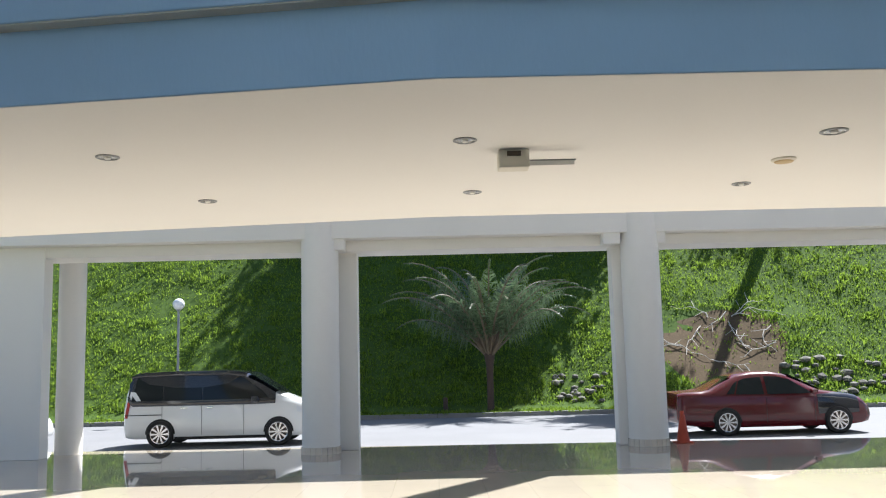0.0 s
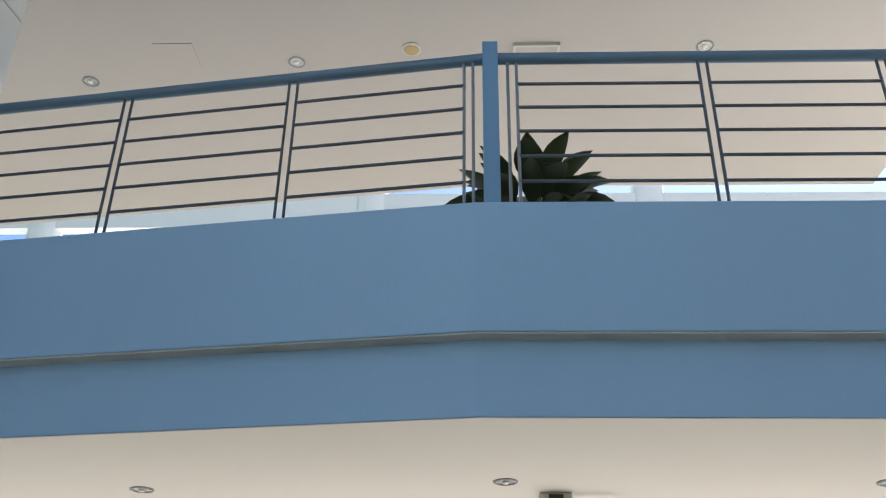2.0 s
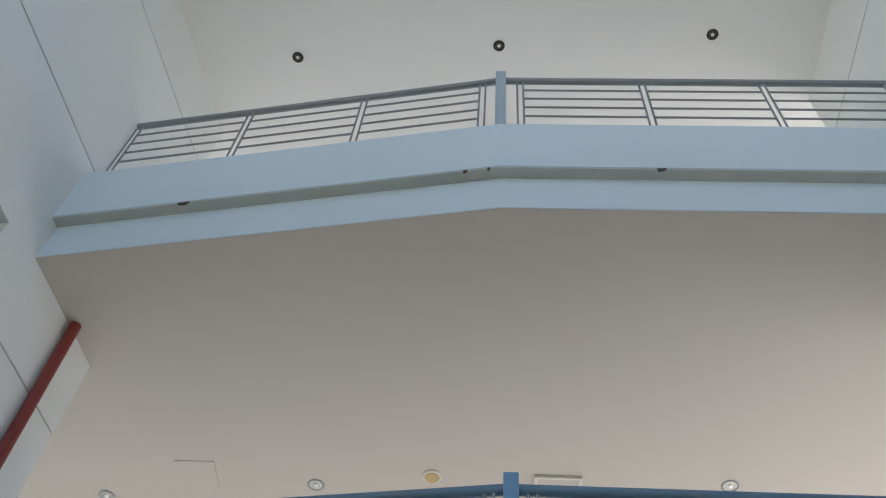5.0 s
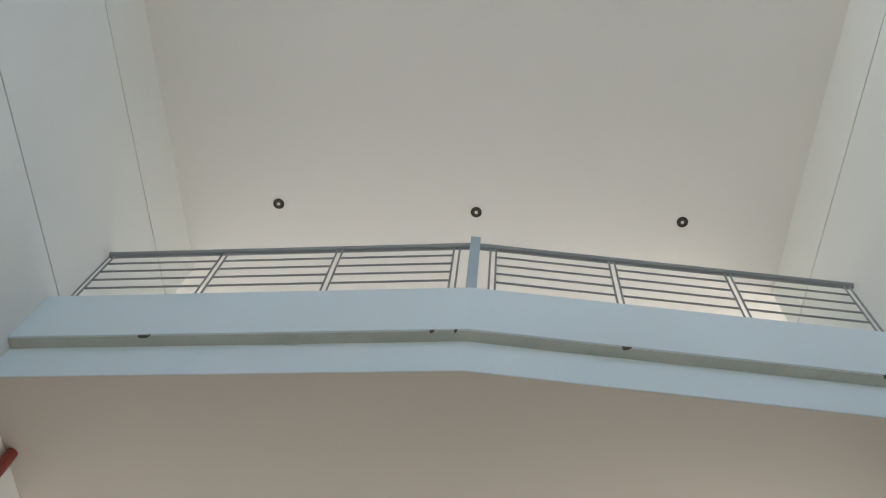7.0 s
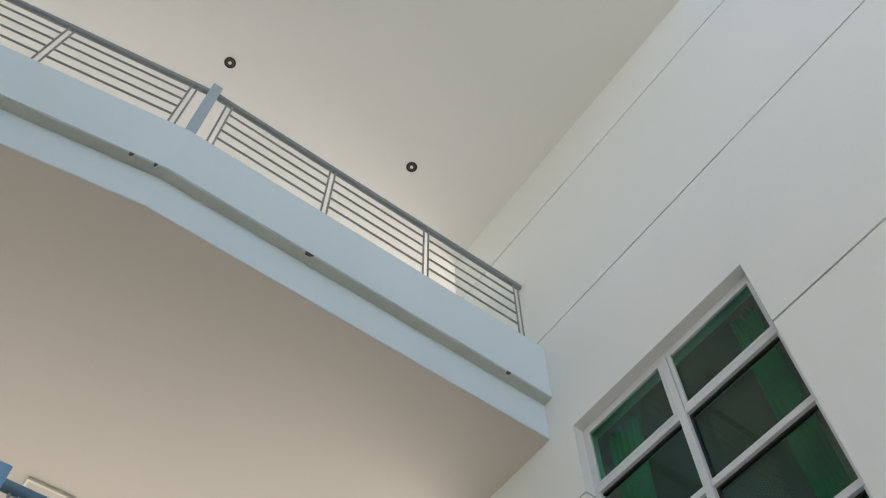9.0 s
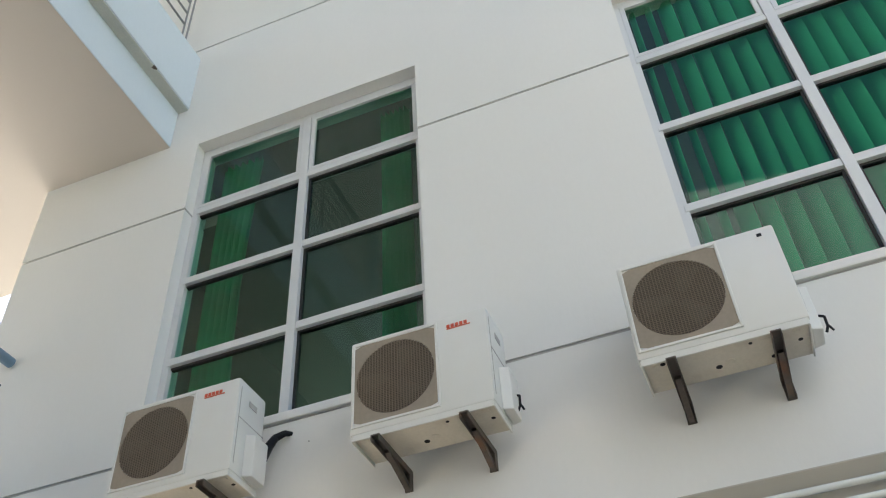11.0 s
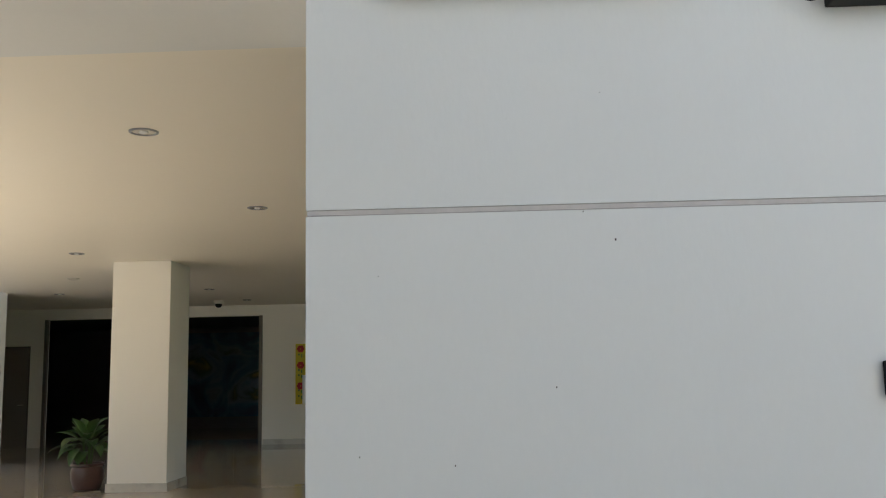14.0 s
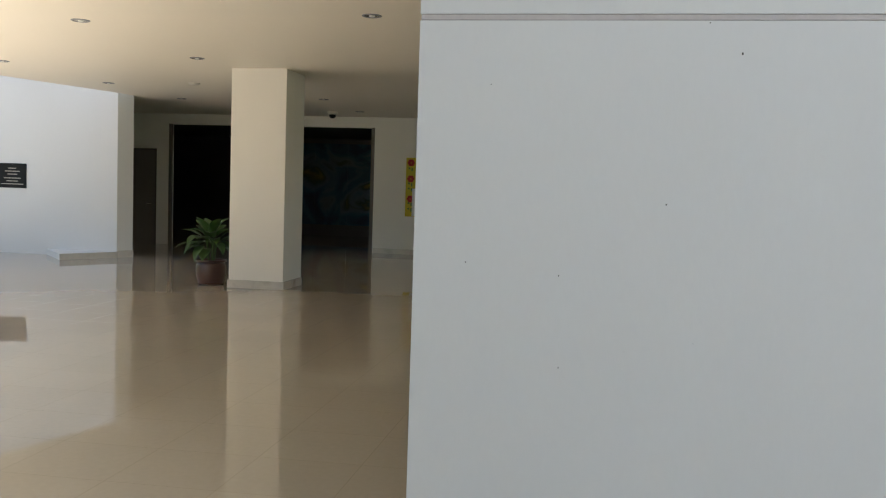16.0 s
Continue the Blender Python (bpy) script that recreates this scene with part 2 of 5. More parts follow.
M = dict(
    plaster=shader("white_plaster", (0.78, 0.775, 0.75), 0.75, vary=0.03, scale=0.8, grain=0.015, grain_scale=40, bump=0.05, bump_scale=55,
                   stain=(0.62, 0.59, 0.53), stain_amount=0.22, stretch=(1, 1, 0.45)),
    soffit=shader("cream_soffit", (0.78, 0.765, 0.74), 0.55, vary=0.025, scale=0.6, grain=0.01, bump=0.05, bump_scale=30,
                  stain=(0.70, 0.67, 0.63), stain_amount=0.15, rough_vary=0.06),
    # cream soffit again, darkened to stand for weaker light under the upper balcony
    soffit_upper=shader("dimmed_cream_soffit", (0.53, 0.49, 0.44), 0.6, vary=0.025, scale=0.6, grain=0.01, bump=0.05, bump_scale=30,
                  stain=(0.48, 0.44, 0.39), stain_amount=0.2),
    lobby_soffit=shader("cream_lobby_ceiling", (0.86, 0.80, 0.69), 0.55, vary=0.025, scale=0.6, bump=0.05, bump_scale=30),
    deck=shader("brown_deck_tiles", (0.27, 0.25, 0.225), 0.35, vary=0.06, scale=1.5),
    wire=shader("dusty_guard_wire", (0.21, 0.17, 0.125), 0.7),
    post_grey=shader("pale_grey_blue_enamel", (0.36, 0.43, 0.50), 0.45, vary=0.06, scale=3),
    lobby=shader("cream_wall_paint", (0.86, 0.82, 0.75), 0.6, vary=0.025, scale=0.8, bump=0.06, bump_scale=40),
    blue=shader("blue_fascia_paint", (0.36, 0.54, 0.735), 0.6, vary=0.05, scale=0.9, grain=0.02, bump=0.12, bump_scale=45,
                stain=(0.33, 0.46, 0.61), stain_amount=0.5, stretch=(1, 1, 0.3)),
    pale=shader("pale_blue_paint", (0.66, 0.735, 0.79), 0.65, vary=0.04, scale=0.9, grain=0.02, bump=0.1, bump_scale=45,
                stain=(0.55, 0.60, 0.60), stain_amount=0.3, stretch=(1, 1, 0.3)),
    groove=shader("grey_joint", (0.42, 0.41, 0.39), 0.8, vary=0.25, scale=3, grain=0.2, grain_scale=30),
    joint1=shader("pale_grey_joint", (0.40, 0.37, 0.34), 0.8, vary=0.2, scale=4, grain=0.15, grain_scale=30),
    joint_fill=shader("pinkish_joint_filler", (0.60, 0.555, 0.53), 0.8, vary=0.12, scale=4, grain=0.1, grain_scale=30),
    band=shader("weathered_drip_edge", (0.58, 0.59, 0.54), 0.8, vary=0.15, scale=2, grain=0.1, stain=(0.25, 0.24, 0.2), stain_amount=0.5),
    steel_blue=shader("steel_blue_enamel", (0.13, 0.215, 0.30), 0.42, vary=0.1, scale=4, grain=0.05, stain=(0.2, 0.2, 0.19), stain_amount=0.5),
    post_blue=shader("mid_blue_enamel", (0.20, 0.35, 0.52), 0.45, vary=0.06, scale=3),
    bar=shader("dark_grey_enamel", (0.10, 0.11, 0.125), 0.45, vary=0.1, scale=6),
    grey_rail=shader("grey_enamel", (0.25, 0.26, 0.275), 0.4, vary=0.08, scale=5),
    red=shader("red_pipe_paint", (0.21, 0.032, 0.022), 0.5, vary=0.12, scale=3),
    alu=shader("white_aluminium", (0.66, 0.67, 0.68), 0.35, vary=0.04, scale=3, grain=0.03, stain=(0.5, 0.5, 0.48), stain_amount=0.3),
    gasket=shader("black_gasket", (0.02, 0.02, 0.02), 0.6),
    acwhite=shader("aged_white_enamel", (0.72, 0.72, 0.69), 0.42, vary=0.03, scale=3, stain=(0.55, 0.50, 0.40), stain_amount=0.25),
    acunder=shader("dirty_galvanised_tray", (0.66, 0.62, 0.54), 0.6, vary=0.12, scale=7, grain=0.1, stain=(0.30, 0.22, 0.14), stain_amount=0.6),
    acgrille=shader("dusty_grille", (0.31, 0.265, 0.21), 0.8, vary=0.15, scale=5, grain=0.1),
    acdark=shader("shaded_recesses_and_discs", (0.075, 0.058, 0.045), 0.8, vary=0.2, scale=6),
    rust=shader("rusty_bracket_steel", (0.10, 0.085, 0.072), 0.75, vary=0.3, scale=12, grain=0.25, stain=(0.22, 0.09, 0.04), stain_amount=0.8),
    black=shader("black_plastic", (0.011, 0.011, 0.012), 0.5, vary=0.1, spec=0.2),
    print_red=shader("red_print", (0.62, 0.10, 0.05), 0.5),
    galv=shader("aged_white_sheet", (0.47, 0.445, 0.39), 0.45, vary=0.1, scale=6, stain=(0.4, 0.36, 0.3), stain_amount=0.6, stretch=(1, 0.3, 1)),
    tube=shader("opal_tube_glass", (0.75, 0.77, 0.74), 0.2, vary=0.03, coat=0.3),
    chrome=shader("brushed_reflector", (0.75, 0.74, 0.70), 0.22, metal=1.0, vary=0.05),
    floor=tiled("polished_beige_tiles", (0.46, 0.40, 0.31), (0.72, 0.68, 0.62), 0.6, 0.03, vary=0.012, mortar=0.0013),
    porch=shader("portico_white_paint", (0.74, 0.73, 0.70), 0.7, vary=0.04, scale=0.7, grain=0.02, bump=0.1, bump_scale=40,
                 stain=(0.6, 0.58, 0.52), stain_amount=0.25, stretch=(1, 1, 0.4)),
    asphalt=shader("pale_worn_asphalt", (0.16, 0.16, 0.165), 0.9, vary=0.15, scale=0.5, grain=0.25, grain_scale=40, bump=0.3, bump_scale=60),
    concrete=shader("kerb_concrete", (0.20, 0.195, 0.18), 0.9, vary=0.2, scale=2, grain=0.2),
    earth=shader("grassy_soil", (0.06, 0.10, 0.02), 0.95, spec=0.08, vary=0.35, scale=0.5, grain=0.4, grain_scale=6, bump=0.6, bump_scale=8),
    bare=shader("bare_earth", (0.10, 0.072, 0.042), 0.95, spec=0.1, vary=0.3, scale=1.2, grain=0.35, grain_scale=12, bump=0.7, bump_scale=10),
    grass=leafy("grass_blades", (0.12, 0.20, 0.02), 0.3, 0.6, second=(0.25, 0.36, 0.045), spec=0.05, through_light=0.55),
    frond=leafy("palm_leaflets", (0.115, 0.165, 0.085), 0.35, 0.32),
    rachis=shader("brown_grey_frond_stalks", (0.20, 0.15, 0.10), 0.6, vary=0.25, scale=3),
    crown=leafy("tree_leaves", (0.045, 0.085, 0.022), 0.4, 0.5),
    leaf=leafy("dark_variegated_leaves", (0.03, 0.055, 0.018), 0.45, 0.35, second=(0.13, 0.15, 0.07)),
    leaf2=leafy("green_pot_leaves", (0.05, 0.12, 0.03), 0.4, 0.35, second=(0.11, 0.19, 0.06)),
    bark=shader("brown_bark", (0.075, 0.05, 0.038), 0.95, vary=0.35, scale=6, grain=0.3, bump=0.8, bump_scale=18, stretch=(1, 1, 0.3)),
    twig=shader("dead_pale_wood", (0.55, 0.51, 0.44), 0.9, vary=0.2, scale=5),
    stone=shader("grey_field_stone", (0.15, 0.14, 0.115), 0.9, vary=0.3, scale=3, grain=0.3, bump=0.6, bump_scale=14, per_object=0.3),
    carwhite=shader("white_car_paint", (0.80, 0.80, 0.79), 0.18, vary=0.01, coat=0.6),
    carblack=shader("black_car_paint", (0.012, 0.013, 0.018), 0.15, vary=0.05, coat=0.6),
    carred=shader("maroon_car_paint", (0.085, 0.005, 0.008), 0.2, vary=0.04, coat=0.3),
    carglass=shader("tinted_car_glass", (0.012, 0.016, 0.018), 0.05, spec=0.35),
    tyre=shader("tyre_rubber", (0.02, 0.02, 0.02), 0.85, vary=0.2),
    rim=shader("alloy_rim", (0.62, 0.62, 0.63), 0.25, metal=0.9),
    lamp_red=shader("red_lens", (0.35, 0.02, 0.02), 0.15),
    lamp_clear=shader("clear_lens", (0.75, 0.77, 0.8), 0.1),
    cone=shader("orange_cone_rubber", (0.42, 0.06, 0.025), 0.6, vary=0.12),
    globe=shader("opal_globe", (0.80, 0.80, 0.78), 0.25),
    terracotta=shader("brown_glazed_pot", (0.085, 0.04, 0.03), 0.35, vary=0.2, scale=8, coat=0.2),
    # dark base carries the hall's lack of light; the door frame shares it
    darkroom=shader("hall_gloom_and_frame_paint", (0.10, 0.095, 0.09), 0.8, vary=0.1),
    door=shader("grey_brown_door", (0.16, 0.14, 0.12), 0.5, vary=0.06),
    marble=shader("pale_marble_skirting", (0.60, 0.55, 0.48), 0.2, vary=0.12, scale=6, stain=(0.25, 0.2, 0.16), stain_amount=0.6),
    curtain=shader("green_curtain_cloth", (0.16, 0.52, 0.30), 0.85, vary=0.12, scale=4),
    blind=shader("green_blind_slats", (0.13, 0.47, 0.28), 0.7, vary=0.06, scale=3, per_object=0.16),
    # dark base stands for the unlit office interior
    room=shader("office_gloom_grey", (0.09, 0.105, 0.10), 0.8, vary=0.05),
    pane=glass("green_tinted_glass", (0.66, 0.86, 0.78)),
    yellow=shader("yellow_poster", (0.70, 0.55, 0.04), 0.6, vary=0.06),
    poster_red=shader("red_flower_print", (0.55, 0.05, 0.03), 0.6),
    poster_green=shader("green_leaf_print", (0.10, 0.22, 0.05), 0.6),
    paper=shader("white_paper", (0.80, 0.80, 0.78), 0.7),
    amber=shader("yellowed_plastic", (0.50, 0.36, 0.16), 0.45, vary=0.1),
    offwhite=shader("offwhite_plastic", (0.66, 0.63, 0.55), 0.5, vary=0.05),
    speck=shader("dark_dirt_specks", (0.09, 0.08, 0.07), 0.9),
)

# ---- builders ----


def box(bm, x0, x1, y0, y1, z0, z1):
    v = [bm.verts.new((x, y, z)) for z in (z0, z1) for x, y in ((x0, y0), (x1, y0), (x1, y1), (x0, y1))]
    for f in ((3, 2, 1, 0), (4, 5, 6, 7), (0, 1, 5, 4), (1, 2, 6, 5), (2, 3, 7, 6), (3, 0, 4, 7)):
        bm.faces.new([v[i] for i in f])
    return v


def prism(bm, poly, z0, z1):
    """An upright block over an outline in plan, given anticlockwise."""
    a = [bm.verts.new((x, y, z0)) for x, y in poly]
    b = [bm.verts.new((x, y, z1)) for x, y in poly]
    n = len(poly)
    bm.faces.new(a[::-1])
    bm.faces.new(b)
    for i in range(n):
        bm.faces.new((a[i], a[(i + 1) % n], b[(i + 1) % n], b[i]))


def rod(bm, p, q, r0, r1=None, n=8, caps=True):
    p, q = Vector(p), Vector(q)
    r1 = r0 if r1 is None else r1
    d = (q - p).normalized()
    u = d.orthogonal().normalized()
    w = d.cross(u)
    rings = []
    for c, r in ((p, r0), (q, r1)):
        rings.append([bm.verts.new(c + (u * math.cos(2 * math.pi * i / n) + w * math.sin(2 * math.pi * i / n)) * r) for i in range(n)])
    for i in range(n):
        bm.faces.new((rings[0][i], rings[0][(i + 1) % n], rings[1][(i + 1) % n], rings[1][i]))
    if caps:
        bm.faces.new(rings[0][::-1])
        bm.faces.new(rings[1])


def lathe(bm, profile, n=24, c=(0, 0, 0)):
    """Turn (radius, height) pairs round an upright axis."""
    rings = [[bm.verts.new((c[0] + r * math.cos(2 * math.pi * i / n), c[1] + r * math.sin(2 * math.pi * i / n), c[2] + z)) for i in range(n)]
             for r, z in profile]
    for a, b in zip(rings, rings[1:]):
        for i in range(n):
            bm.faces.new((a[i], a[(i + 1) % n], b[(i + 1) % n], b[i]))
    bm.faces.new(rings[0][::-1])
    bm.faces.new(rings[-1])


def tubing(bm, pts, r, n=8):
    for p, q in zip(pts, pts[1:]):
        rod(bm, p, q, r, n=n)


def finish(ob, bm, mat, bevel=0.0, smooth=False):
    bmesh.ops.recalc_face_normals(bm, faces=bm.faces)
    if bevel:
        bmesh.ops.bevel(bm, geom=bm.edges[:], offset=bevel, segments=2, affect="EDGES", profile=0.6, clamp_overlap=True)
    me = ob.data
    bm.to_mesh(me)
    bm.free()
    me.materials.append(mat)
    if smooth:
        me.polygons.foreach_set("use_smooth", [True] * len(me.polygons))
        me.set_sharp_from_angle(angle=radians(40))


def solid(name, bm, mat, label="", category="", kind="", group="", bevel=0.0, smooth=False):
    ob = new(name, bpy.data.meshes.new(name))
    finish(ob, bm, mat, bevel, smooth)
    return tagged(ob, label, category, group, kind)


def part(name, bm, mat, parent, label="", bevel=0.0, smooth=False):
    """One mesh under a thing; its places are the thing's own."""
    ob = new(name, bpy.data.meshes.new(name))
    finish(ob, bm, mat, bevel, smooth)
    ob.parent = parent
    return tagged(ob, label)


def thing(name, m, label, category, group=""):
    ob = new(name)
    ob.matrix_world = m
    return tagged(ob, label, category, group)


def slab(name, mat, *dims, label="", category="", kind="structure", bevel=0.0):
    bm = bmesh.new()
    box(bm, *dims)
    return solid(name, bm, mat, label, category, kind, bevel=bevel)

# ---- ground, road, slope ----


def slope_z(x, y):
    """The bank behind the road: level verge, a steep grassed face, then a level top."""
    if y < 33.0:
        return -0.10
    rise = min(y - 33.0, 13.5)
    return -0.10 + 0.76 * rise + 0.10 * noise.noise((x * 0.25, y * 0.3, 0)) * min(rise, 3) + max(0, y - 46.5) * 0.03


bm = bmesh.new()
xs = [-400, -120, -60] + [-40 + 1.0 * i for i in range(81)] + [60, 120, 400]
ys = [-400, -60, 18.55, 18.6, 32.10, 32.12] + [32.6 + 0.8 * i for i in range(24)] + [60, 120, 400, 1500]
grid = []
for y in ys:
    row = []
    for x in xs:
        z = -0.50 if y < 32.11 else slope_z(x, y)
        row.append(bm.verts.new((x, y, z)))
    grid.append(row)
for a, b in zip(grid, grid[1:]):
    for i in range(len(xs) - 1):
        bm.faces.new((a[i], a[i + 1], b[i + 1], b[i]))
solid("ground", bm, M["earth"], "grassed bank and verge beyond the road", "ground", "structure", smooth=True)
slab("road", M["asphalt"], -120, 120, 16.0, 31.9, -0.50, -0.22, label="pale worn asphalt road", category="road")
kerb = thing("kerb", pose(0, 0, 0), "dark concrete kerb along the verge", "kerb")
kerb["kind"] = "structure"
for i in range(30):
    bm = bmesh.new()
    box(bm, -30 + 2.0 * i, -30 + 2.0 * i + 1.985, 31.9, 32.1, -0.3, -0.07)
    part("kerb_stone", bm, M["concrete"], kerb, bevel=0.02)
# the unseen stretch behind y -14 is added to bounce untinted light
bm = bmesh.new()
prism(bm, [(-14, -26), (34, -26), (34, 15.6), (-14, 19.8)], -0.5, 0.0)
solid("floor", bm, M["floor"], "polished beige tile floor", "floor", "structure")

# ---- bridge between the two wings: slabs, parapets, fascias ----
T8 = 0.145                       # the left half of the bridge swings back by this much per metre


def edge(y0, x):
    return y0 + (-(x - 0.03) * T8 if x < 0.03 else 0.0)


def chevron(bm, yf, yb, x0, x1, z0, z1):
    poly = [(x0, edge(yf, x0)), (0.03, yf), (x1, yf), (x1, yb), (0.03, yb), (x0, edge(yb, x0))]
    prism(bm, poly, z0, z1)


def balcony(name, yf, x0, x1, z, top, mat, label):
    """Slab with a set-back lower fascia, and an upstand that overhangs it with a drip edge."""
    b = thing(name, pose(0, 0, 0), label, "balcony")
    b["kind"] = "structure"
    bm = bmesh.new()
    chevron(bm, yf + 0.10, yf + 0.26, x0, x1, z, z + 0.40)
    part("lower_fascia", bm, mat, b, bevel=0.006)
    bm = bmesh.new()
    chevron(bm, yf + 0.265, 8.27, x0 - 5.5, x1 + (2.5 if z < 4 else 0.85), z, z + 0.33)
    part("deck", bm, M["deck"], b, "tiled walkway deck")
    for x, w in ((-2.35, 0.05), (-0.22, 0.018), (-0.05, 0.012), (1.18, 0.035), (3.02, 0.02)) if z > 5 else ():
        bm = bmesh.new()
        y = edge(yf, x)
        prism(bm, [(x - w, y + 0.005 + T8 * w * (x < 0)), (x + w, y + 0.004 - T8 * w * (x < 0)), (x + w * 0.4, y + 0.022), (x - w * 0.7, y + 0.03)], z + 0.39, z + 0.41)
        part("chipped_spot", bm, M["rust"], b, "dark rusty chipped spot")
    bm = bmesh.new()
    chevron(bm, yf, yf + 0.20, x0, x1, z + 0.405, z + top)
    part("upstand", bm, mat, b, bevel=0.008)
    bm = bmesh.new()
    chevron(bm, yf + 0.012, yf + 0.19, x0, x1, z + 0.396, z + 0.405)
    part("drip_edge", bm, M["band"], b, "weathered grey drip edge")
    return b


balcony("balcony_lower", 4.10, -3.32, 3.46, 2.97, 1.15, M["blue"], "blue painted balcony edge with a grey drip line")
balcony("balcony_upper", 3.205, -3.47, 3.46, 6.885, 1.07, M["pale"], "pale blue painted balcony edge with a grey drip line")
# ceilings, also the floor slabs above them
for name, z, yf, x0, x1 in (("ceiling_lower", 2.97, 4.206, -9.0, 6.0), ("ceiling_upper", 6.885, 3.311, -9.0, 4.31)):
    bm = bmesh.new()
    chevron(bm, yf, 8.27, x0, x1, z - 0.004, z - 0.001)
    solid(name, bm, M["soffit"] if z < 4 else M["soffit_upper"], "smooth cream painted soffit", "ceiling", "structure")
slab("ceiling_roof", M["soffit"], -9, 9.5, 0.45, 8.6, 11.03, 11.4, label="grey-cream roof soffit", category="ceiling")

# ---- left wing ----
A0, A1, B0, B1, WZ0, WZ1 = 1.315, 3.05, -2.605, -0.07, 4.215, 6.80
LW = Matrix.Translation((-3.41, 3.7, 0)) @ Matrix.Rotation(-math.atan(T8), 4, "Z")
wl = thing("wall_left", LW, "white plastered wing wall with grey joints", "wall")
wl["kind"] = "structure"
bm = bmesh.new()
for za, zb in ((0, 2.18), (2.20, 4.14), (4.16, 6.13), (6.15, 8.09), (8.11, 10.10), (10.12, 12.2)):
    if 4.15 < za < 6.2:
        box(bm, -0.45, 0, -14, -1.98, za, zb)
        box(bm, -0.45, 0, -0.26, 1.19, za, zb)
    else:
        box(bm, -0.45, 0, -14, 1.19, za, zb)
box(bm, -0.45, 0, -1.98, -0.26, 4.16, WZ0)
box(bm, -0.45, 0, -1.98, -0.26, WZ1, 8.09)
box(bm, -5.0, -0.45, -14, -13.8, 0, 12.2)
box(bm, -5.0, -0.45, 0.99, 1.19, 0, 12.2)
part("plaster", bm, M["plaster"], wl)
bm = bmesh.new()
for z in (2.18, 4.14, 6.13, 8.09, 10.10):
    for a, c in ([(-14, 1.185)] if z != 6.13 else [(-14, -1.98), (-0.26, 1.185)]):
        box(bm, -0.3, -0.008, a, c, z, z + 0.02)
part("joint", bm, M["groove"], wl)

# ---- right wing ----
XR = 3.46
wr = thing("wall_right", pose(XR, 0, 0), "white plastered wing wall with grey joints", "wall")
wr["kind"] = "structure"
bm = bmesh.new()
bands = ((0, 2.185), (2.21, 3.2), (3.2, 4.145), (4.165, WZ0), (WZ0, 6.11), (6.13, WZ1), (WZ1, 8.085), (8.105, 10.1), (10.12, 12.2))
for za, zb in bands:
    if zb <= 3.2:
        spans = [(-14, 0.68)]
    elif WZ0 <= za < WZ1:
        spans = [(-14, B0), (B1, A0), (A1, 4.42)]
    else:
        spans = [(-14, 4.42)]
    for a, b in spans:
        box(bm, 0, 0.85 if zb <= 4.15 else 0.24, a, b, za, zb)
part("plaster", bm, M["plaster"], wr)
bm = bmesh.new()
for z in (4.145, 6.11, 8.085, 10.1):
    for a, b in ([(-14, 4.415)] if z != 6.11 else [(-14, B0), (B1, A0), (A1, 4.415)]):
        box(bm, 0.010, 0.2, a, b, z, z + 0.02)
part("joint", bm, M["groove"], wr)
bm = bmesh.new()
box(bm, 0.005, 0.2, -14, 0.675, 2.185, 2.21)
part("joint", bm, M["joint1"], wr)
# the strip of mortar that fills most of the lowest joint
bm = bmesh.new()
box(bm, 0.0015, 0.004, -14, 0.676, 2.1885, 2.2065)
part("joint_filler", bm, M["joint_fill"], wr)


